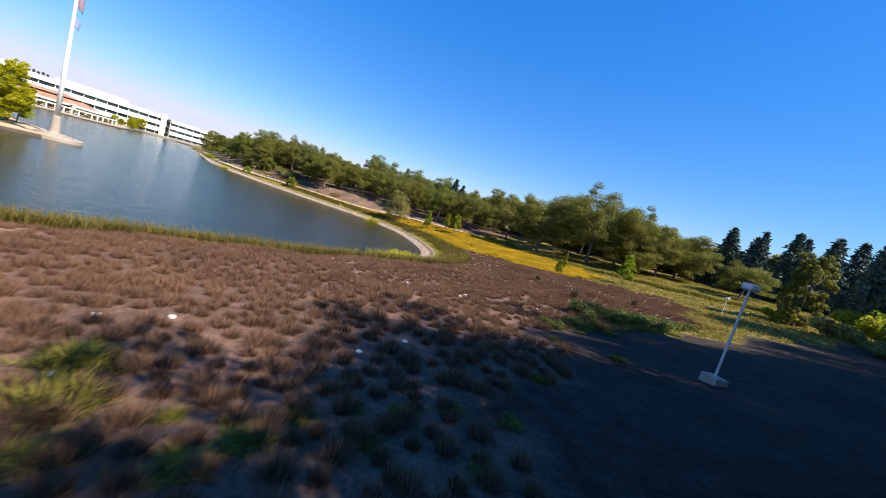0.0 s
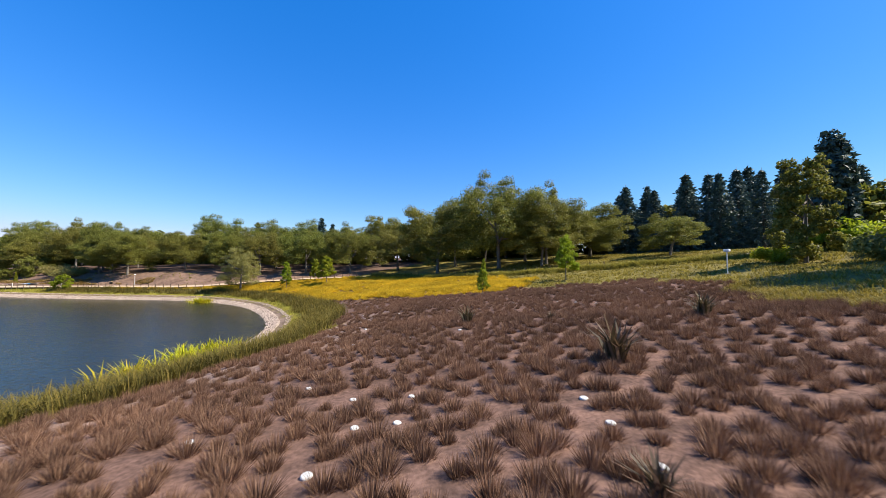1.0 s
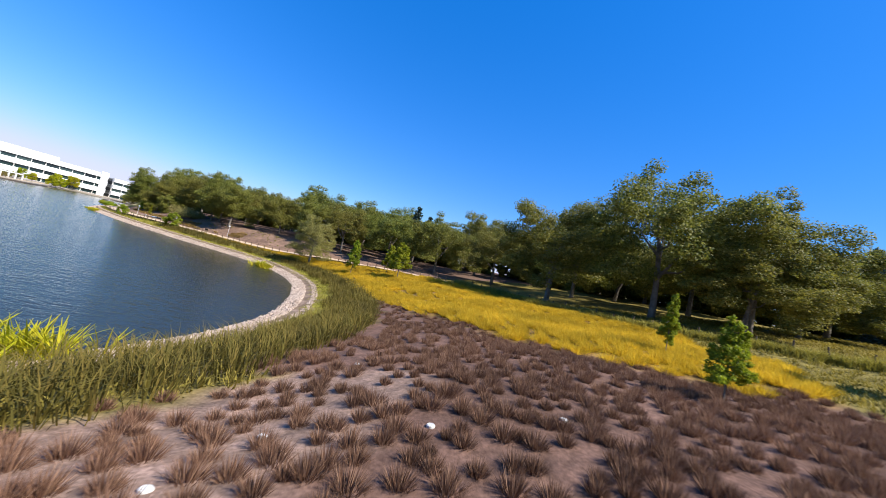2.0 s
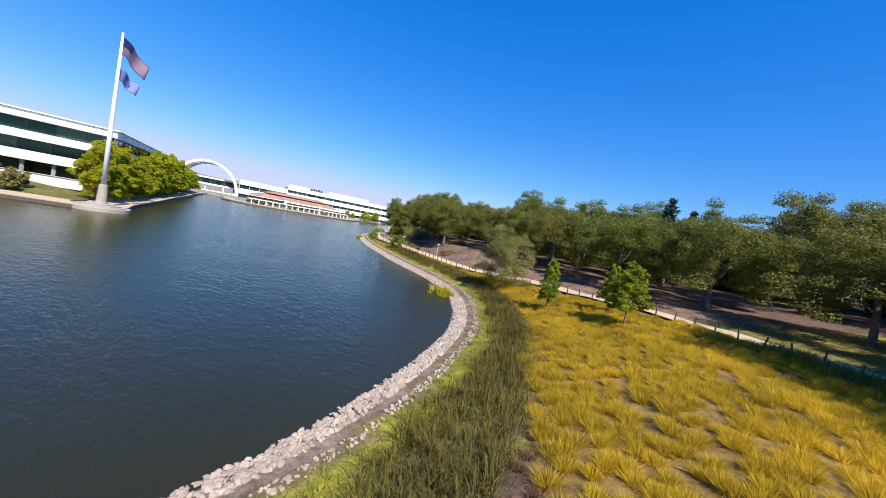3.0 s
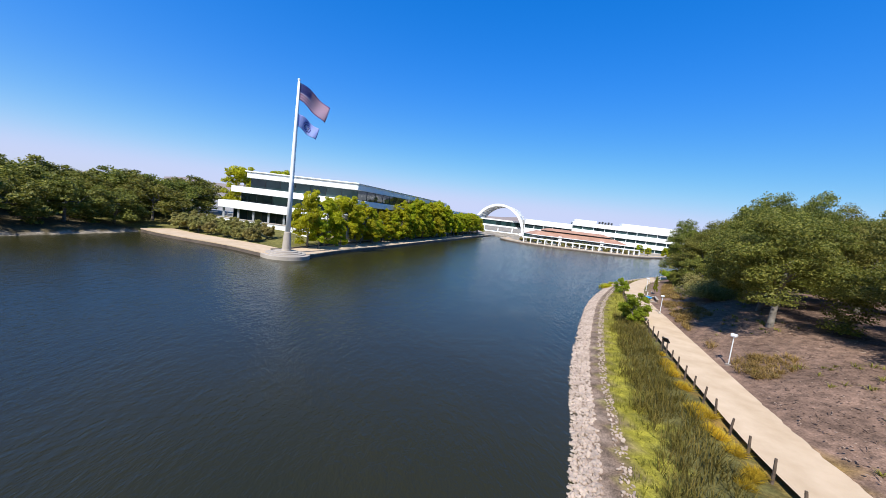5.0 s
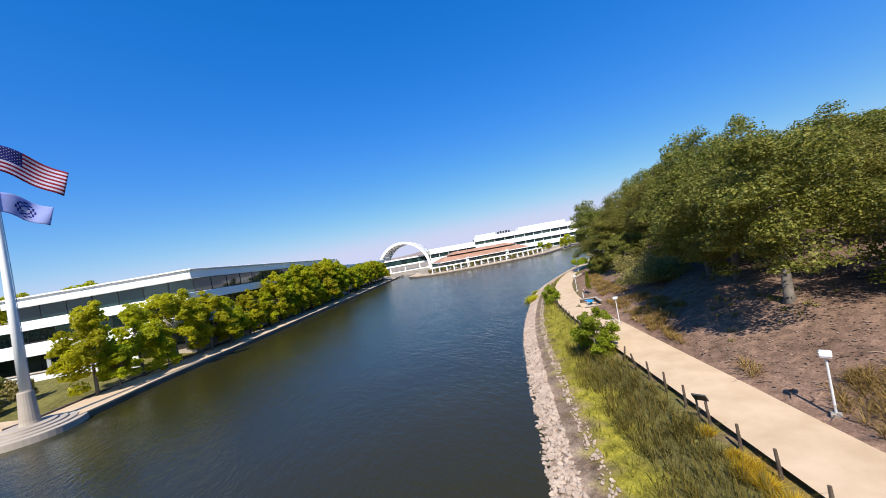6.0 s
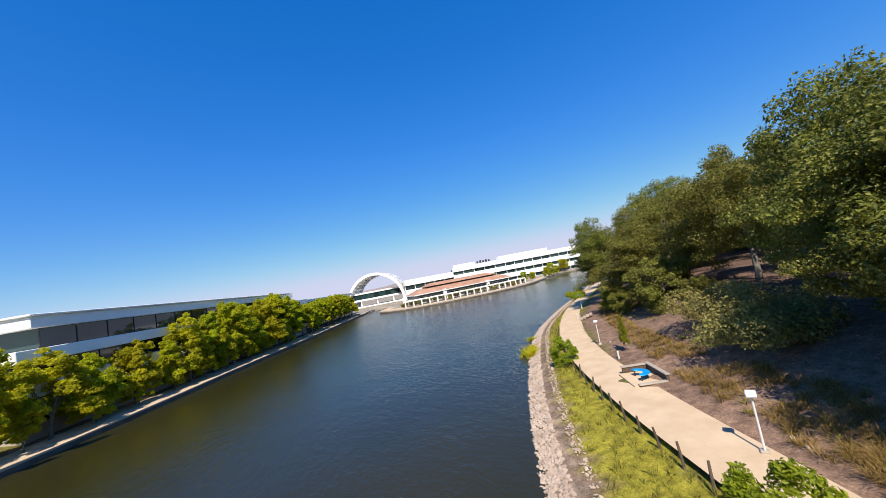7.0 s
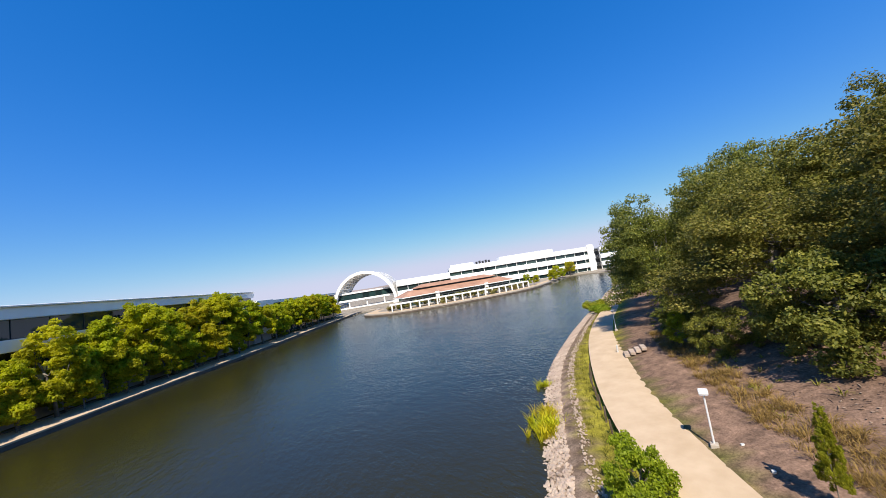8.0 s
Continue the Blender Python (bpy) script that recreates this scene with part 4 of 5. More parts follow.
def flag_point(u, v, top, drop, length, fall, sway):
    """u along the fly, v down the hoist."""
    wave = sway * u * math.sin(7.5 * u + 1.2 * v)
    side = Vector((FLY.y, -FLY.x, 0))
    return Vector((-63.4, 54.3, 0)) + FLY * (0.22 + length * u * (0.97 - 0.12 * v)) + side * wave + Vector((0, 0, top - drop * v - fall * u ** 1.25 + 0.12 * math.sin(6 * u + v)))


def cloth(root, name, rows, cols, spec, material_of, materials):
    bm = bmesh.new()
    grid = [[bm.verts.new(flag_point(c / cols, r / rows, *spec)) for c in range(cols + 1)] for r in range(rows + 1)]
    for r in range(rows):
        for c in range(cols):
            f = bm.faces.new((grid[r][c], grid[r][c + 1], grid[r + 1][c + 1], grid[r + 1][c]))
            f.material_index = material_of(r, c)
            f.smooth = True
    ob = part(name, bm, materials, root)
    ob.modifiers.new("thickness", "SOLIDIFY").thickness = 0.02
    return ob


national = thing("flag", (0, 0, 0), "striped red and white flag with navy starred canton", "flag")
SPEC = (25.2, 2.4, 4.6, 2.2, 0.36)
flag_cloth = cloth(national, "cloth", 13, 30, SPEC, lambda r, c: 2 if r < 7 and c < 12 else r % 2, [M_RED, M_FLAGWHITE, M_NAVY])
for r in range(9):
    for c in range(6 if r % 2 == 0 else 5):
        u, v = (0.035 + (c + (0 if r % 2 == 0 else 0.5)) * 0.066), 0.045 + r * 0.056
        p = flag_point(u, v, *SPEC)
        du, dv = (flag_point(u + 0.01, v, *SPEC) - p).normalized(), (flag_point(u, v + 0.02, *SPEC) - p).normalized()
        n = du.cross(dv).normalized()
        bm = bmesh.new()
        for s in (-1, 1):
            pts = [p + n * (0.025 * s) + (du * math.cos(k * math.tau / 10) + dv * math.sin(k * math.tau / 10)) * (0.052 if k % 2 == 0 else 0.021) for k in range(10)]
            bm.faces.new([bm.verts.new(q) for q in pts])
        part("star", bm, M_CLOTH, flag_cloth)
company = thing("flag", (0, 0, 0), "pale white-blue flag with dark round emblem", "flag")
SPEC2 = (20.9, 1.8, 3.2, 1.3, 0.4)


def emblem(r, c):
    u, v = (c + 0.5) / 24 - 0.5, (r + 0.5) / 14 - 0.5
    d = math.hypot(u * 1.8, v)
    return 1 if 0.12 < d < 0.2 or 0.27 < d < 0.34 else (2 if d <= 0.12 and v * v < 0.003 else 0)


cloth(company, "cloth", 14, 24, SPEC2, emblem, [M_PALEBLUE, M_NAVY, M_FLAGWHITE])

# dry hills behind the far shore
bm = bmesh.new()
ridge = []
for k in range(61):
    a = -2.2 + k * 2.6 / 60
    far = 1500
    top = 26 + 22 * noise.noise((k * 0.21, 3.1, 0)) + 14 * noise.noise((k * 0.6, 1.0, 0))
    x, y = -60 + far * math.sin(a), 90 + far * math.cos(a)
    ridge.append((bm.verts.new((x, y, -5)), bm.verts.new((x * 1.12, y * 1.12, max(6, top)))))
for (a, b), (c, d) in zip(ridge, ridge[1:]):
    bm.faces.new((a, c, d, b))
tagged(part("hills", bm, M_HILL, smooth=True), "distant dry brown hills", "hills", kind="structure")


# ---- fixtures along the path ----
def path_lamp(x, y, tall, turn, pedestal=0.0):
    root = thing("path_lamp", Matrix.Translation((x, y, z_at(x, y) - 0.03)) @ Matrix.Rotation(turn, 4, "Z"), "pale square-headed path lamp post on a small footing", "lamp", "path lamps")
    bm = bmesh.new()
    box(bm, 0, 0, -0.15, 0.26 + pedestal, 0.26 + pedestal, 0.2 + pedestal, 0, 0.02)
    part("footing", bm, M_CONCRETE, root)
    bm = bmesh.new()
    tube(bm, [(0, 0, 0.05), (0, 0, tall - 0.16)], [0.034, 0.03], 10)
    part("post", bm, M_LAMP, root)
    bm = bmesh.new()
    box(bm, 0, 0, tall - 0.15, 0.30, 0.30, 0.15, 0, 0.025)
    head = part("head", bm, M_LAMP, root)
    bm = bmesh.new()
    box(bm, 0, 0, tall - 0.175, 0.26, 0.26, 0.03)
    part("lens", bm, M_CLOTH, head, "frosted lamp lens")
    return root


path_lamp(-29.9, 93.5, 2.0, 0.4)
path_lamp(-43.8, 99.3, 1.95, 0.5)
path_lamp(-58.9, 108.4, 1.95, 0.6)
path_lamp(7.7, 3.1, 2.9, 0.2, 0.2)
path_lamp(28.2, 25.6, 1.6, 0.2)
path_lamp(-76, 123.5, 1.95, 0.8)

fence_line = offset_line(PATH, -1.45)
along = np.concatenate([[0], np.cumsum(np.linalg.norm(np.diff(fence_line, axis=0), axis=1))])
start = along[np.argmin(np.hypot(fence_line[:, 0] - 34, fence_line[:, 1] - 41))]
stop = along[np.argmin(np.hypot(fence_line[:, 0] + 70, fence_line[:, 1] - 114))]
bm = bmesh.new()
tube(bm, [(0, 0, -0.25), (0.01, 0, 0.4), (0.02, 0.01, 0.78)], [0.055, 0.05, 0.042], 7)
first = part("fence_post", bm, M_WOOD)
tagged(first, "short weathered wooden post edging the path", "post", "path edge posts")
placed = 0
for s in np.arange(start, stop, 1.45):
    x, y = np.interp(s, along, fence_line[:, 0]), np.interp(s, along, fence_line[:, 1])
    m = Matrix.Translation((x, y, z_at(x, y))) @ Euler((R.gauss(0, 0.09), R.gauss(0, 0.09), R.random() * 6)).to_matrix().to_4x4() @ Matrix.Diagonal((1, 1, R.uniform(0.85, 1.1), 1))
    if placed == 0:
        first.matrix_basis = m
    else:
        copy_thing(first, m)
    placed += 1

sign = thing("reading_panel", Matrix.Translation((-32.4, 91.1, z_at(-32.4, 91.1))) @ Matrix.Rotation(0.42, 4, "Z"), "dark tilted information panel on two posts", "sign")
for x in (-0.14, 0.14):
    bm = bmesh.new()
    box(bm, x, 0.05, -0.25, 0.06, 0.06, 1.05)
    part("post", bm, M_DARK, sign)
bm = bmesh.new()
bmesh.ops.create_cube(bm, size=1, matrix=Matrix.Translation((0, 0, 0.92)) @ Matrix.Rotation(-0.75, 4, "X") @ Matrix.Diagonal((0.42, 0.5, 0.05, 1)))
panel = part("panel", bm, M_DARK, sign)
bm = bmesh.new()
for k in range(5):
    bmesh.ops.create_cube(bm, size=1, matrix=Matrix.Translation((0, 0, 0.92)) @ Matrix.Rotation(-0.75, 4, "X") @ Matrix.Translation((-0.03, 0.16 - 0.08 * k, 0.028)) @ Matrix.Diagonal((0.26, 0.02, 0.006, 1)))
part("writing", bm, M_LAMP, panel, "small unreadable lines of writing")

# the seat recess
UX, UY = 0.86, -0.5
recess = thing("seat_recess", Matrix.Translation((-51.2, 103.3, 1.5)) @ Matrix.Rotation(math.atan2(UY, UX), 4, "Z") @ Matrix.Diagonal((0.74, 0.74, 0.9, 1)), "paved recess with low brown retaining walls", "recess")
bm = bmesh.new()
box(bm, 0, -0.1, -0.2, 3.1, 2.3, 0.24)
part("paving", bm, M_PATH, recess)
for name, x, y, sx, sy, tall in (("back_wall", 0, 1.1, 3.3, 0.22, 0.45), ("side_wall", -1.6, 0.05, 0.22, 1.9, 0.4), ("side_kerb", 1.6, 0.05, 0.22, 1.9, 0.06)):
    bm = bmesh.new()
    box(bm, x, y, -0.3, sx, sy, tall + 0.3, 0, 0.02)
    low_wall = part(name, bm, M_WOOD, recess)
    bm = bmesh.new()
    box(bm, x, y, tall, sx + 0.12, sy + 0.12, 0.08, 0, 0.015)
    part("cap", bm, M_CONCRETE, low_wall)
seat = thing("curved_bench", Matrix.Translation((-51.15, 103.25, 1.54)) @ Matrix.Rotation(math.atan2(UY, UX), 4, "Z") @ Matrix.Diagonal((0.68, 0.68, 0.8, 1)), "bright blue curved bench seat in the recess", "bench")
bm = bmesh.new()
rows = []
for a in np.linspace(radians(-10), radians(190), 25):
    c, s = math.cos(a), math.sin(a)
    rows.append([bm.verts.new((r * c, r * s - 0.35, z)) for r, z in ((0.42, 0.40), (0.45, 0.45), (0.92, 0.45), (0.95, 0.40))])
for lo, hi in zip(rows, rows[1:]):
    for k in range(4):
        bm.faces.new((lo[k], lo[(k + 1) % 4], hi[(k + 1) % 4], hi[k]))
bm.faces.new(rows[0])
bm.faces.new(rows[-1][::-1])
bmesh.ops.recalc_face_normals(bm, faces=bm.faces[:])
part("seat", bm, M_BLUE, seat)
for a in (0, 60, 120, 180):
    bm = bmesh.new()
    tube(bm, [(0.68 * math.cos(radians(a)), 0.68 * math.sin(radians(a)) - 0.35, 0), (0.68 * math.cos(radians(a)), 0.68 * math.sin(radians(a)) - 0.35, 0.41)], [0.05, 0.05], 8)
    part("leg", bm, M_DARK, seat)
for x, y in ((-54.9, 105.8), (-70.5, 117.2)):
    bm = bmesh.new()
    tube(bm, [(0, 0, -0.1), (0, 0, 0.42), (0, 0, 0.46)], [0.06, 0.06, 0.03], 8)
    ob = part("marker_post", bm, M_LID)
    ob.matrix_basis = Matrix.Translation((x, y, z_at(x, y)))
    tagged(ob, "short white marker post beside the path", "post", "white markers")
bm = bmesh.new()
box(bm, 0, 0, -0.2, 0.3, 0.3, 1.5, 0.3, 0.03)
ob = part("timber_post", bm, M_WOOD)
ob.matrix_basis = Matrix.Translation((28, 12.5, z_at(28, 12.5))) @ Matrix.Rotation(0.15, 4, "Y")
tagged(ob, "dark leaning timber post on the dry slope", "post")

# short flight of stone treads up the bank
steps = thing("garden_steps", Matrix.Translation((-69.3, 116.7, z_at(-69.3, 116.7))) @ Matrix.Rotation(math.atan2(0.68, -0.73), 4, "Z"), "short flight of pale stone treads up the mulch bank", "steps")
for k in range(4):
    bm = bmesh.new()
    box(bm, 0, -0.38 * k, -0.12 + 0.13 * k, 1.1, 0.34, 0.2, 0, 0.02)
    part("tread", bm, M_STONE, steps)

# white irrigation lids on the beds
bm = bmesh.new()
tube(bm, [(0, 0, -0.06), (0, 0, 0.0), (0, 0, 0.010)], [0.062, 0.062, 0.052], 16)
lid = part("valve_lid", bm, M_LID)
tagged(lid, "round white plastic valve lid on the mulch", "lid", "valve lids")
LIDS = [(7.0, 13.3), (7.4, 14.3), (7.7, 15.1), (5.1, 16.0), (4.5, 16.1), (5.6, 17.1), (3.9, 14.8), (3.3, 19.3), (3.8, 18.7), (4.6, 17.5), (2.4, 16.4), (4.6, 22.5), (5.1, 23.2), (6.8, 22.2), (8.6, 22.2), (10.5, 22.1), (15.5, 26.9), (15.5, 25.8), (18.2, 28.7), (14.0, 27.7), (11.1, 24.6), (15.6, 24.6), (15.9, 23.6), (5.9, 26.7), (8.3, 30.9), (6.7, 34.5), (5.8, 29.3), (10.4, 31.5), (6.2, 30.7), (3.7, 7.2), (2.6, 8.8), (3.0, 9.2), (3.6, 10.1), (4.9, 9.6), (1.2, 8.6), (1.5, 9.1), (0.3, 10.9), (-1.1, 10.1), (3.6, 11.8), (2.5, 11.0), (-4.5, -1.8), (-5.5, -0.2), (-4.7, 0.3), (-1.5, 0.7), (-0.7, 1.5), (0.2, 62.9), (3.9, 60.0), (6.9, 63.8), (-43.0, 100.05), (-43.5, 100.4), (-58.2, 108.8), (-56.9, 107.8)]
for k, (x, y) in enumerate(LIDS):
    m = Matrix.Translation((x, y, z_at(x, y) + 0.02)) @ Euler((R.gauss(0, 0.06), R.gauss(0, 0.06), 0)).to_matrix().to_4x4()
    if k == 0:
        lid.matrix_basis = m
    else:
        copy_thing(lid, m)


# ---- ground plants ----
def tufts(rng, xy, z, tall, blades, lean=0.6, width=0.02, curl=0.35, spread=0.12, straight=False):
    """Tussocks of bent blades, two quads a blade: arrays of vertices and faces."""
    n = len(xy)
    tall = np.broadcast_to(tall, (n,))
    base = np.repeat(np.column_stack([xy, z]), blades, axis=0)
    t = np.repeat(tall, blades) * (0.55 + 0.6 * rng.random(n * blades))
    a = rng.random(n * blades) * math.tau
    out = np.column_stack([np.cos(a), np.sin(a), np.zeros(len(a))])
    side = np.column_stack([-np.sin(a), np.cos(a), np.zeros(len(a))])
    l = lean * (0.3 + 0.9 * rng.random(len(a)))[:, None]
    root = base + out * (spread * rng.random(len(a)))[:, None] * np.repeat(tall, blades)[:, None] + [0, 0, -0.04]
    up = np.array([0, 0, 1.0])
    mid = root + t[:, None] * (0.55 * up + 0.45 * l * out)
    end = root + t[:, None] * ((0.95 - curl * l) * up + (1.0 + 0.4 * curl) * l * out)
    w = width * (0.7 + 0.6 * rng.random(len(a)))[:, None]
    if straight:
        v = np.stack([root - side * w, root + side * w, end + side * w * 0.2, end - side * w * 0.2], 1).reshape(-1, 3)
        return v, np.arange(len(v)).reshape(-1, 4)
    v = np.stack([root - side * w, root + side * w, mid + side * w * 0.8, mid - side * w * 0.8, end + side * w * 0.15, end - side * w * 0.15], 1).reshape(-1, 3)
    k = np.arange(len(a))[:, None] * 6
    q = np.concatenate([k + [0, 1, 2, 3], k + [3, 2, 4, 5]])
    return v, q


def mounds(rng, xy, z, radius, blades, dome=0.8, width=0.007):
    """Rounded tussocks: fine blades that end on a ragged dome, one triangle a blade."""
    n = len(xy) * blades
    r0 = np.repeat(np.broadcast_to(radius, (len(xy),)), blades)
    base = np.repeat(np.column_stack([xy, z]), blades, axis=0)
    a, u = rng.random(n) * math.tau, np.sqrt(rng.random(n))
    out = np.column_stack([np.cos(a), np.sin(a), np.zeros(n)])
    tilt = u * 1.35 + rng.normal(0, 0.16, n)
    reach = r0 * (0.72 + 0.45 * rng.random(n))
    root = base + out * (0.45 * u * r0)[:, None] + [0, 0, -0.03]
    tip = base + out * (np.sin(tilt) * reach * 1.15)[:, None] + np.column_stack([np.zeros(n), np.zeros(n), np.cos(tilt) * reach * dome + 0.04])
    swing = rng.random(n) * math.tau
    side = np.column_stack([np.cos(swing), np.sin(swing), np.zeros(n)]) * (width * (0.7 + 0.6 * rng.random(n)))[:, None]
    v = np.stack([root - side, root + side, tip], 1).reshape(-1, 3)
    return v, np.arange(3 * n).reshape(-1, 3)


def scatter(rng, count, x0, x1, y0, y1, keep):
    x, y = rng.uniform(x0, x1, count), rng.uniform(y0, y1, count)
    d, where = shore(x, y)
    ok = keep(x, y, d, where)
    return np.column_stack([x, y])[ok], d[ok]


def stuff(name, v, q, material, label, category):
    return tagged(soup(name, v, q, material), label, category, kind="stuff")


def spaced(rng, step, x0, x1, y0, y1, keep):
    """Planted rows gone uneven: one place to each cell of a grid."""
    x, y = np.meshgrid(np.arange(x0, x1, step), np.arange(y0, y1, step))
    x, y = x.ravel() + rng.uniform(-0.42, 0.42, x.size) * step, y.ravel() + rng.uniform(-0.42, 0.42, y.size) * step
    d, where = shore(x, y)
    ok = keep(x, y, d, where)
    return np.column_stack([x, y])[ok], d[ok]


g = np.random.default_rng(5)
spot = lambda p: height(p[:, 0], p[:, 1])
# dead purple-brown tussocks: thin near the reeds, thick further up the bed
p, d = spaced(g, 0.40, -22, 27, -8, 58, lambda x, y, d, w: (SIDE[w] == 0) & purple_bed(x, y, d))
p = p[g.random(len(p)) < np.interp(d, [6, 8, 11, 16], [0.35, 0.6, 0.85, 0.95])]
lids = np.array(LIDS)
p = p[np.min(np.hypot(p[:, :1] - lids[:, 0], p[:, 1:] - lids[:, 1]), axis=1) > 0.3]
v, q = mounds(g, p, spot(p), 0.13 + 0.14 * g.random(len(p)), 300, 0.9, 0.0058)
stuff("dead_tussocks", v, q, M_PURPLE, "dead purple-brown grass tussocks on pale mulch", "grass")
# golden tussocks
p, d = spaced(g, 0.6, -34, 30, 24, 93, lambda x, y, d, w: (SIDE[w] == 0) & gold_bed(x, y, d))
p = p[(path_distance(p[:, 0], p[:, 1]) > 1.8) & (g.random(len(p)) < 0.92)]
v, q = mounds(g, p, spot(p), 0.33 + 0.22 * g.random(len(p)), 380, 0.72, 0.010)
stuff("golden_tussocks", v, q, M_YELLOW, "golden yellow ornamental grass tussocks", "grass")
# reeds on the bank
reach = lambda y: np.interp(y, [10, 20, 30, 44, 66, 80, 93], [8.6, 8.2, 7.6, 6.4, 5.0, 5.2, 5.2])
p, d = scatter(g, 60000, -46, 8, 8, 95, lambda x, y, d, w: (SIDE[w] == 0) & (d > np.where(LAKE[w][:, 1] < 36, 1.6, 2.9) + 0.4 * np.sin(x) * np.sin(y * 0.7)) & (d < reach(LAKE[w][:, 1])) & (LAKE[w][:, 1] < 93))
p = p[path_distance(p[:, 0], p[:, 1]) > 1.5]
v, q = tufts(g, p, spot(p), np.interp(p[:, 1], [36, 50], [0.75, 0.55]) + 0.35 * g.random(len(p)), 9, 0.55, 0.013, 0.5, 0.4)
stuff("reeds", v, q, M_REED, "dark olive rushes on the lake bank", "reeds")
# yellow-green grass by the stones, wider along the path further on
p, d = scatter(g, 130000, -110, 6, 8, 160, lambda x, y, d, w: (SIDE[w] == 0) & (d > 1.9) & (d < np.where(LAKE[w][:, 1] > 92, 4.9, 3.3)) & (LAKE[w][:, 1] > 38))
p = p[path_distance(p[:, 0], p[:, 1]) > 1.45]
v, q = tufts(g, p, spot(p), 0.26 + 0.24 * g.random(len(p)), 6, 0.7, 0.010, 0.5, 0.3)
stuff("shore_grass", v, q, M_GRASS, "yellow-green grass strip along the shore", "grass")
# meadow on the slope
p, d = scatter(g, 30000, 2, 62, -4, 62, lambda x, y, d, w: (SIDE[w] == 0) & ~purple_bed(x, y, d) & ~gold_bed(x, y, d) & ~painted_shade(x, y, d) & (d > 6))
p = p[path_distance(p[:, 0], p[:, 1]) > 1.7]
v, q = tufts(g, p, spot(p), 0.18 + 0.16 * g.random(len(p)), 8, 0.75, 0.022, 0.4, 0.9)
stuff("meadow_grass", v, q, M_FIELD, "dry green meadow grass on the slope", "grass")
# the lit green strip beside the first bed
p, d = scatter(g, 14000, 0, 24, 7.5, 22, lambda x, y, d, w: (SIDE[w] == 0) & (x > bed_side(y) - 0.2) & (x < bed_side(y) + 1.9))
v, q = tufts(g, p, spot(p), 0.16 + 0.2 * g.random(len(p)), 10, 0.8, 0.011, 0.4, 0.6)
stuff("bed_edge_grass", v, q, M_FIELD, "yellow-green grass strip beside the first bed", "grass")
# taller verge on the lake side of the path where it climbs the slope
verge = offset_line(PATH, -2.3)
verge = verge[(verge[:, 0] > 12) & (verge[:, 0] < 62)]
k = g.integers(0, len(verge), 4200)
p = verge[k] + g.normal(0, 0.42, (4200, 2))
p = p[path_distance(p[:, 0], p[:, 1]) > 1.5]
v, q = tufts(g, p, spot(p), 0.5 + 0.35 * g.random(len(p)), 14, 0.6, 0.016, 0.4, 0.3)
stuff("verge_grass", v, q, M_FIELD, "tall dry grass verge beside the path", "grass")
# tufts on the mulch bank above the path
p, d = scatter(g, 9000, -110, -8, 84, 170, lambda x, y, d, w: (SIDE[w] == 0) & (d > 8.2) & (d < 15))
p = p[path_distance(p[:, 0], p[:, 1]) > 1.8]
thick = noise.noise
p = np.array([r for r in p if thick((r[0] * 0.16, r[1] * 0.16, 4.0)) > 0.02])
v, q = tufts(g, p, spot(p), 0.22 + 0.2 * g.random(len(p)), 14, 0.9, 0.016, 0.5, 0.3)
stuff("bank_tufts", v, q, M_FIELD, "sparse straw-coloured grass on the mulch bank", "grass")
# dry leaves and twigs on the mulch under the oaks
p, d = scatter(g, 42000, -76, -12, 84, 124, lambda x, y, d, w: (SIDE[w] == 0) & (d > 8.5) & (d < 19))
p = p[path_distance(p[:, 0], p[:, 1]) > 1.6]
n = len(p)
a, s = g.random(n) * math.tau, 0.03 + 0.05 * g.random(n)
long = np.where(g.random(n) < 0.15, 4.5, 1.0)
c, z = np.column_stack([p, spot(p) + 0.012]), 0.03 * g.random((n, 4))
e1 = np.column_stack([np.cos(a) * s * long, np.sin(a) * s * long, np.zeros(n)])
e2 = np.column_stack([-np.sin(a) * s, np.cos(a) * s, np.zeros(n)]) * np.where(long > 1, 0.3, 0.6)[:, None]
v = np.stack([c - e1, c - e2, c + e1, c + e2], 1)
v[:, :, 2] += z
stuff("leaf_litter", v.reshape(-1, 3), np.arange(4 * n).reshape(-1, 4), M_LITTER, "dry brown leaves and twigs on the mulch bank", "leaves")
# straw-gold tufts in patches beside the path and round the recess
p, d = scatter(g, 16000, -75, -24, 86, 122, lambda x, y, d, w: (SIDE[w] == 0) & (d > 8) & (d < 14))
dp = path_distance(p[:, 0], p[:, 1])
p = p[(dp > 1.7) & (dp < 5.0)]
p = p[(np.hypot(p[:, 0] + 51.2, p[:, 1] - 103.3) > 1.6)]
p = np.array([r for r in p if thick((r[0] * 0.3, r[1] * 0.3, 9.0)) > -0.3 and r[0] < -40 or thick((r[0] * 0.3, r[1] * 0.3, 9.0)) > 0.2])
v, q = tufts(g, p, spot(p), 0.28 + 0.3 * g.random(len(p)), 34, 0.9, 0.009, 0.5, 0.45)
stuff("straw_tufts", v, q, M_STRAW, "straw-gold bunch grass on the mulch beside the path", "grass")


# yellow flag irises at the water's edge
def iris_clump(seed):
    rng = np.random.default_rng(seed)
    root = thing("iris_clump", (0, 0, 0), "bright yellow-green iris clump at the water's edge", "plant", "shore irises")
    p = rng.normal(0, 0.42, (26, 2))
    v, q = tufts(rng, p, np.zeros(26), 0.75 + 0.25 * rng.random(26), 16, 0.5, 0.022, 0.3, 0.15)
    soup("leaves", v, q, M_IRIS, root)
    return root


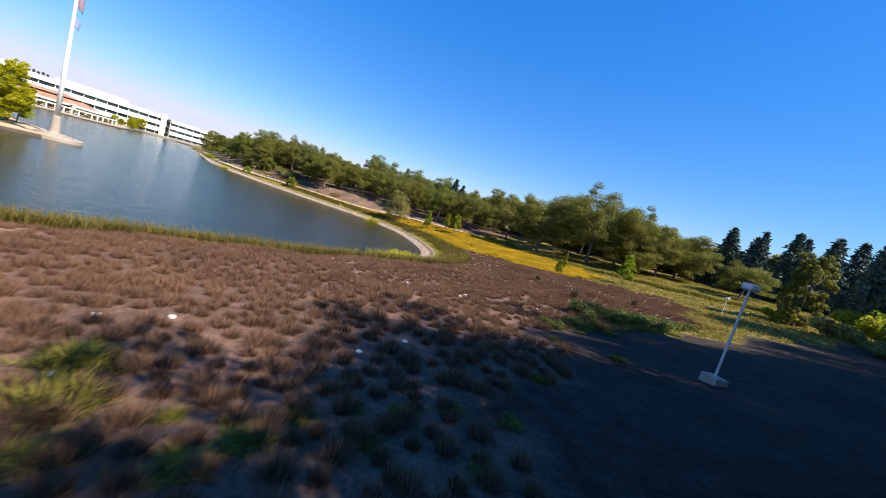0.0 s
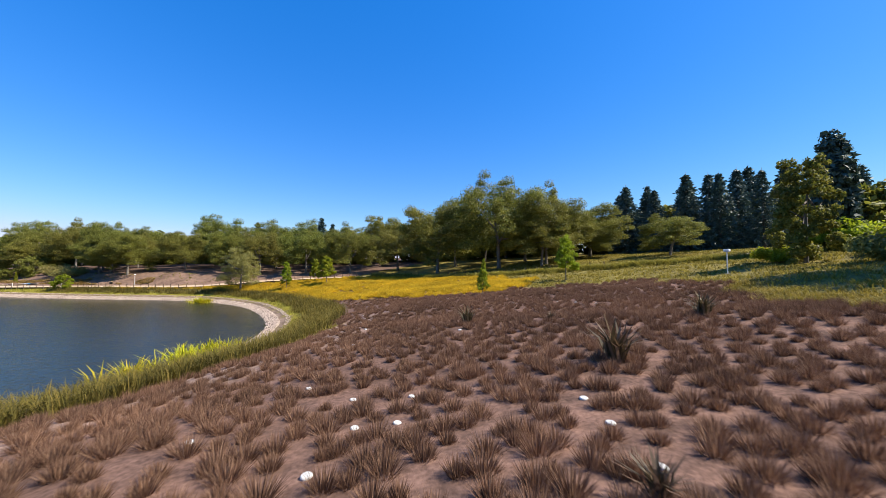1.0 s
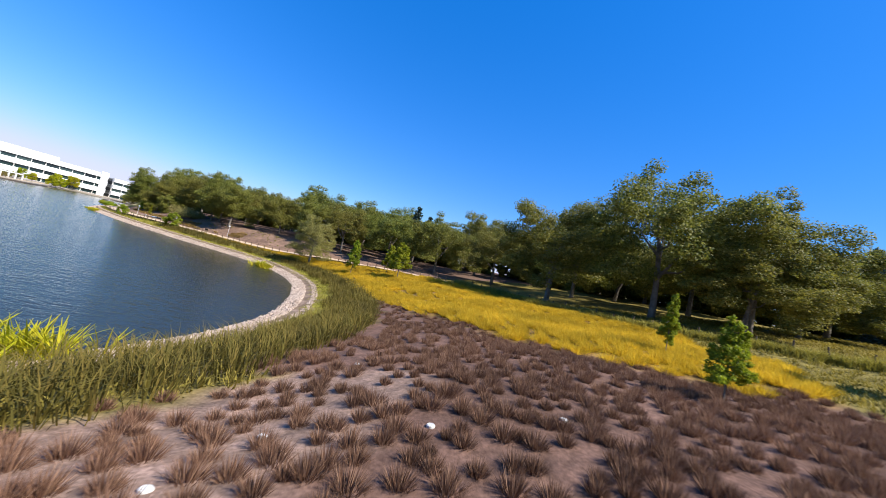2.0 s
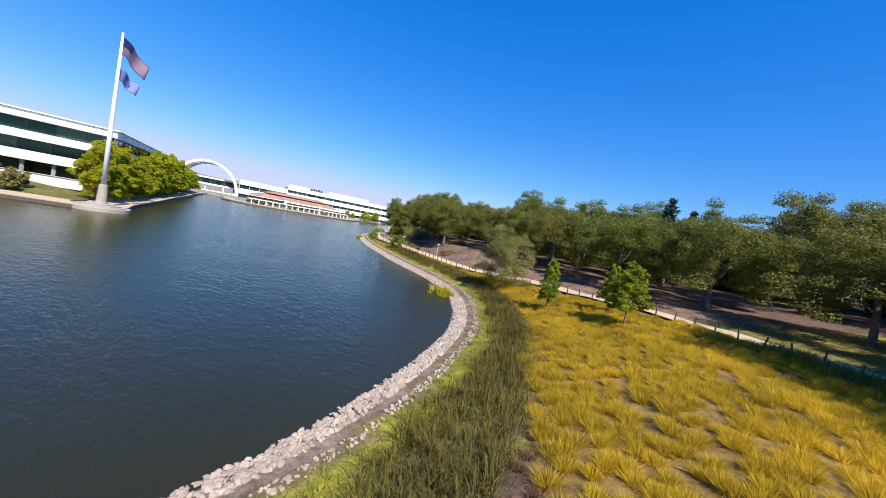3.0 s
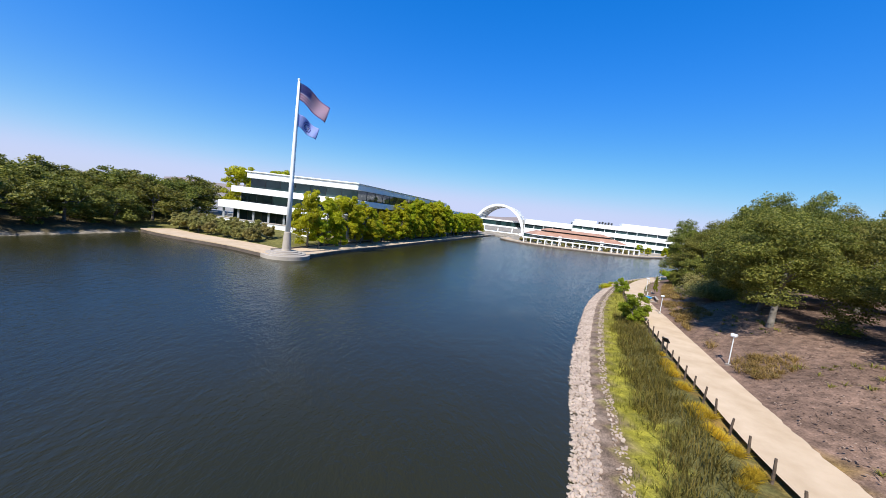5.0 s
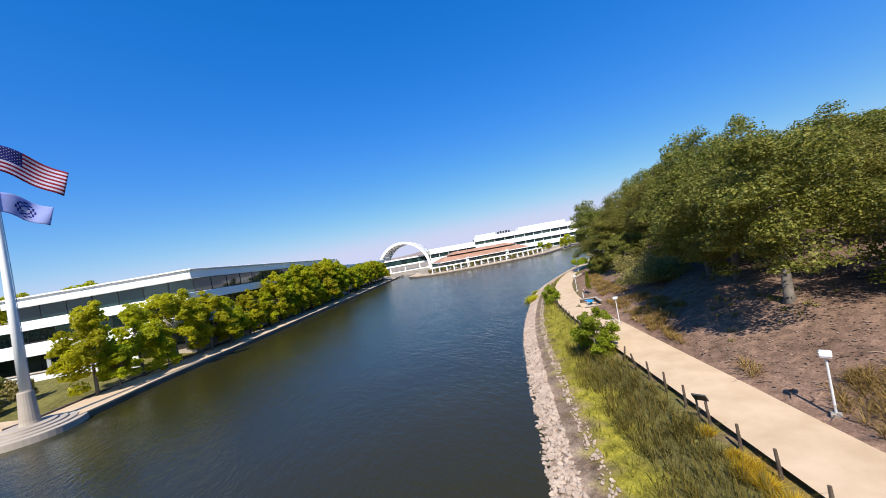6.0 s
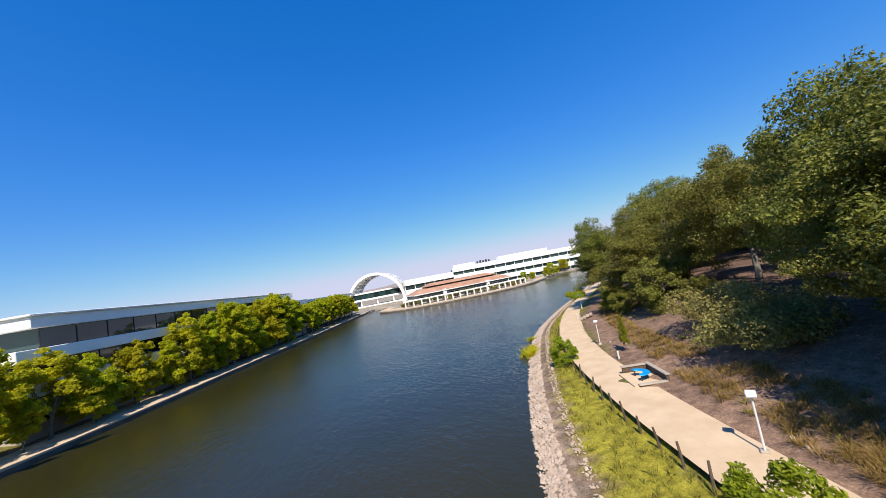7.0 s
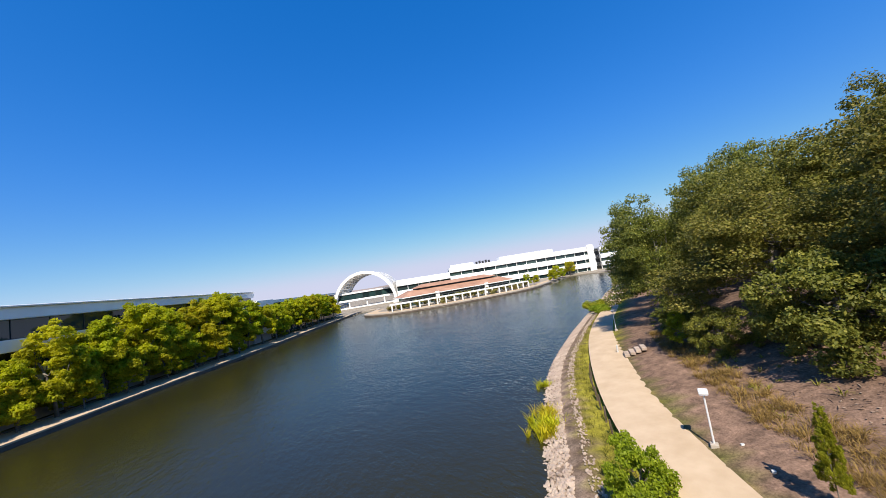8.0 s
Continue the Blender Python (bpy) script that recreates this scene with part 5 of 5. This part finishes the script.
IRIS = iris_clump(1)
for x, y, s in ((-12.5, 72.7, 1.1), (-13.1, 73.3, 1.15), (-13.7, 73.9, 1.1), (-65.9, 106.3, 0.75), (-66.5, 106.8, 0.8), (-67.2, 107.4, 0.75), (-67.8, 107.9, 0.7), (-2.2, 36.2, 1.25), (-2.9, 34.4, 1.3), (-4.3, 31.8, 1.25), (-72, 111.1, 0.6)):
    plant(IRIS, USED, x, y, s, R.random() * 6, 1.1, 0.05)


# flax and agave plants in the purple bed
def flax(seed):
    rng = np.random.default_rng(seed)
    root = thing("flax_plant", (0, 0, 0), "spiky dark flax plant with upright sword leaves", "plant", "flax plants")
    v, q = tufts(rng, rng.normal(0, 0.06, (6, 2)), np.zeros(6), 0.85 + 0.2 * rng.random(6), 12, 0.62, 0.032, 0.3, 0.05)
    soup("leaves", v, q, M_FLAX, root)
    return root


FLAX = flax(2)
for x, y, s in ((9.5, 16.2, 0.9), (9.4, 23.3, 0.85), (14.8, 18.1, 0.9), (4.0, 9.2, 0.45), (6.5, 12.9, 0.45), (11.5, 21, 0.4)):
    plant(FLAX, USED, x, y, s, R.random() * 6, 1.0, 0.02)


# low spreading junipers by the first lamp and shrubs on the slope
def low_shrub(name, seed, wide, tall, material, label, group, count=3200, leaf=0.08):
    rng = np.random.default_rng(seed)
    root = thing(name, (0, 0, 0), label, "shrub", group)
    L = [(rng.normal(0, wide * 0.36), rng.normal(0, wide * 0.36), tall * (0.2 + 0.35 * rng.random()), wide * (0.22 + 0.16 * rng.random())) for _ in range(14)]
    v, q = crown_cloud(rng, L, count, leaf, 0.5, 0.9)
    soup("leaves", v, q, material, root)
    bm = bmesh.new()
    for k in range(5):
        a = k * 1.26
        tube(bm, [(0, 0, -0.1), (wide * 0.3 * math.cos(a), wide * 0.3 * math.sin(a), tall * 0.4)], [0.035, 0.012], 5)
    part("stems", bm, M_BARK, root)
    return root


def soft_shrub(seed):
    rng = np.random.default_rng(seed)
    root = thing("santolina", (0, 0, 0), "low yellow-green tufted shrub on the mulch", "shrub", "low tufted shrubs")
    p = rng.normal(0, 0.4, (46, 2))
    v, q = tufts(rng, p, np.zeros(46), (0.75 - 0.5 * np.minimum(1, np.hypot(p[:, 0], p[:, 1]))) * (0.8 + 0.4 * rng.random(46)), 18, 0.7, 0.016, 0.25, 0.3)
    soup("foliage", v, q, M_LAVENDER, root)
    return root


JUN = [soft_shrub(3 + k) for k in range(2)]
for x, y, s in ((-3.9, -2.4, 0.55), (-4.4, -1.6, 0.5), (-3.3, -3.1, 0.55), (-4.2, -3.4, 0.6), (-2.9, -2.3, 0.42), (-2.0, -2.5, 0.5), (-1.7, -1.9, 0.42), (-1.2, -1.4, 0.4), (-0.5, -1.3, 0.42), (0.2, -1.0, 0.4), (1.0, -1.1, 0.42), (-2.3, -3.0, 0.5), (-0.9, -2.1, 0.42), (0.4, -2.2, 0.45), (1.9, 0.4, 0.4), (2.8, 1.8, 0.5), (4.9, 7.0, 0.55), (6.0, 7.1, 0.6), (7.0, 7.0, 0.6), (5.4, 6.2, 0.5), (8.0, 9.6, 0.74), (9.0, 10.6, 0.8), (10.2, 10.6, 0.8), (11.4, 11.4, 0.8), (11.6, 9.6, 0.74), (12.4, 11.6, 0.8), (13.8, 12.6, 0.8), (15.6, 13.6, 0.8), (3.8, 4.4, 0.5), (5.2, 3.4, 0.5)):
    plant(R.choice(JUN), USED, x, y, s, R.random() * 6, 1.15, 0.05)
GREEN = low_shrub("rosemary", 33, 1.3, 1.0, M_GREENSHRUB, "dense upright green shrub beside the dry bed", "shrubs by the bed", 5200, 0.055)
for x, y, s in ((7.6, 10.3, 0.8), (8.6, 10.0, 0.85), (9.6, 10.9, 0.9), (10.6, 10.6, 0.85), (8.4, 8.9, 0.8), (7.0, 9.0, 0.7), (11.5, 11.6, 0.8), (9.8, 9.4, 0.8), (12.4, 11.2, 0.7), (5.0, 6.9, 0.5), (4.3, 6.5, 0.5), (5.8, 7.6, 0.55), (6.4, 7.6, 0.55), (13.5, 12.2, 0.6), (15, 13, 0.6)):
    plant(GREEN, USED, x, y, s, R.random() * 6, 1.0, 0.05)
BUSH = [low_shrub("bush", 13 + k, 2.6, 2.2, (M_SHRUB, M_GREYLEAF)[k], ("rounded green bush on the slope", "dry grey-green bush on the slope")[k], "slope bushes", 5200, 0.12) for k in range(2)]
for x, y, s, k in ((38, 20, 1.3, 0), (33, 20.5, 0.8, 1), (30, 15, 0.7, 1), (36, 15, 1.2, 0), (41, 14, 1.2, 0), (46, 27, 1.0, 0), (40, 27, 0.6, 1), (34, 26, 0.5, 0), (52, 18, 1.4, 0), (-92, 137.5, 0.7, 0), (-89, 135.5, 0.5, 0)):
    plant(BUSH[k], USED, x, y, s, R.random() * 6, 1.0, 0.1)
tall_bush = broadleaf("round_tree", 77, 6.5, 2.2, M_OAK, 15000, 0.10, "dense upright green tree on the slope", "tree", "slope trees", 0.1, radius=0.14, lobes=16)
plant(tall_bush, USED, 33.9, 24.4, 1.12, 0, 0.75)
plant(tall_bush, USED, 34, 8.5, 0.7, 2.0)

# low leafy trees on the bank above the path
LOW_TREE = broadleaf("low_tree", 36, 7.0, 4.6, M_OAK, 22000, 0.13, "low bushy oak with foliage down to the mulch", "tree", "oak grove", 0.06, lobes=18)
for x, y, k in ((-57.5, 115.5, 0.64), (-53.2, 113.4, 0.52), (-60.5, 117.5, 0.5), (-63, 117, 0.6), (-69, 122.5, 0.6)):
    plant(LOW_TREE, USED, x, y, k, R.random() * 6.28, 0.95)

SPREAD = low_shrub("spreading_shrub", 58, 3.4, 2.0, M_OLIVE, "low spreading olive-green shrub on the mulch", "slope bushes", 9000, 0.085)
for x, y, k in ((-49.2, 110.0, 1.05), (-46.2, 107.0, 0.95), (-51.6, 113.4, 0.6)):
    plant(SPREAD, USED, x, y, k, R.random() * 6.28, 1.0, 0.05)

# low trees of the promenade garden, in front of the offices
GARDEN = broadleaf("garden_tree", 95, 3.0, 1.7, M_OLIVE, 3600, 0.17, "small olive-green pollarded tree on the promenade", "tree", "promenade garden trees", 0.35, radius=0.08, lobes=10)
for off in (5.8, 9.0):
    row = offset_line(QUAY, off)
    for s in np.arange(161, 186, 3.0):
        x, y = np.interp(s, at, row[:, 0]), np.interp(s, at, row[:, 1])
        plant(GARDEN, USED, x, y, R.uniform(0.85, 1.1), R.random() * 6.28)
for x, y, s in ((-169, 182, 1.3), (-178, 203, 1.6), (-187, 213, 1.7), (-190, 219, 1.5), (-196, 230, 1.9), (-171, 188, 1.1), (-199, 234, 1.8), (-106, 27, 2.4), (-113, 34, 2.5), (-116, 47, 2.35), (-121, 54, 2.3), (-172, 129, 0.9), (-175, 126, 0.9), (-163, 141, 0.8), (-162, 161, 0.8), (-164, 172, 0.9)):
    plant(PLANES[0] if s > 1 else GARDEN, USED, x, y, s * (0.42 if s > 1 else 0.8) * (1.35 if s > 2 else 1), R.random() * 6.28)

# climbers on the pergola posts
CLIMB = low_shrub("climber", 41, 1.5, 2.4, M_OLIVE, "grey-green climbing plant on the white pergola", "pergola climbers", 700, 0.16)
turn = Matrix.Translation((-166.5, 153.5, 0.9)) @ Matrix.Rotation(-0.05, 4, "Z")
for k in range(19):
    y = -29 + k * 3.1
    c = turn @ Vector((0.7 - 0.0062 * y * y, y, 0))
    plant(CLIMB, USED, c.x, c.y, R.uniform(1.0, 1.45), R.random() * 6, R.uniform(0.8, 1.0), -0.1)

# ---- riprap stones along the shore, last ----
riprap = thing("riprap", (0, 0, 0), "pale broken stone edging along the waterline", "stones", kind="structure")


def stone_shape(seed):
    rng = np.random.default_rng(seed)
    bm = bmesh.new()
    bmesh.ops.create_icosphere(bm, subdivisions=1, radius=1)
    for vtx in bm.verts:
        vtx.co *= 0.78 + 0.4 * rng.random()
        vtx.co.z *= 0.62
    me = bpy.data.meshes.new("stone")
    bm.to_mesh(me)
    bm.free()
    me.materials.append(M_STONE)
    return me


SHAPES = [stone_shape(k) for k in range(8)]
g = np.random.default_rng(9)
edge = BANK[(BANK[:, 1] > 27) & (BANK[:, 0] > -112)]
run = g.random(21000) * (len(edge) - 1.01)
k0 = run.astype(int)
side_out = offset_line(edge, 1.0) - edge
p = edge[k0] + (edge[k0 + 1] - edge[k0]) * (run - k0)[:, None] + side_out[k0] * np.where(g.random(len(run)) < 0.84, -0.2 + 1.15 * g.random(len(run)) ** 0.9, 1.5 + 0.45 * g.random(len(run)))[:, None]
size = 0.06 + 0.085 * g.random(len(p)) ** 1.8
back = np.hypot(*(p - edge[k0]).T) > 1.4
size = np.where(back, size * 0.6, size)
z = spot(p) + 0.03
near = np.argsort(np.hypot(p[:, 0] + 1.5, p[:, 1] - 55))
turns = g.random((len(p), 3)) * 6
V, Q = [], []
base = [np.array([vtx.co[:] for vtx in me.vertices]) for me in SHAPES]
tri = [np.array([pl.vertices[:] for pl in me.polygons]) for me in SHAPES]
count = 0
for rank, k in enumerate(near):
    m = Matrix.Translation((p[k, 0], p[k, 1], z[k])) @ Euler((turns[k, 0] * 0.12, turns[k, 1] * 0.12, turns[k, 2])).to_matrix().to_4x4() @ Matrix.Diagonal((size[k] * 1.2, size[k], size[k], 1))
    if rank < 300:
        ob = new("stone", SHAPES[k % 8])
        ob.parent = riprap
        ob.matrix_basis = m
    else:
        mm = np.array(m)
        V.append(base[k % 8] @ mm[:3, :3].T + mm[:3, 3])
        Q.append(tri[k % 8] + count)
        count += len(base[k % 8])
rest = soup("rubble", np.concatenate(V), np.concatenate(Q), M_STONE, riprap)
tagged(rest, kind="stuff")
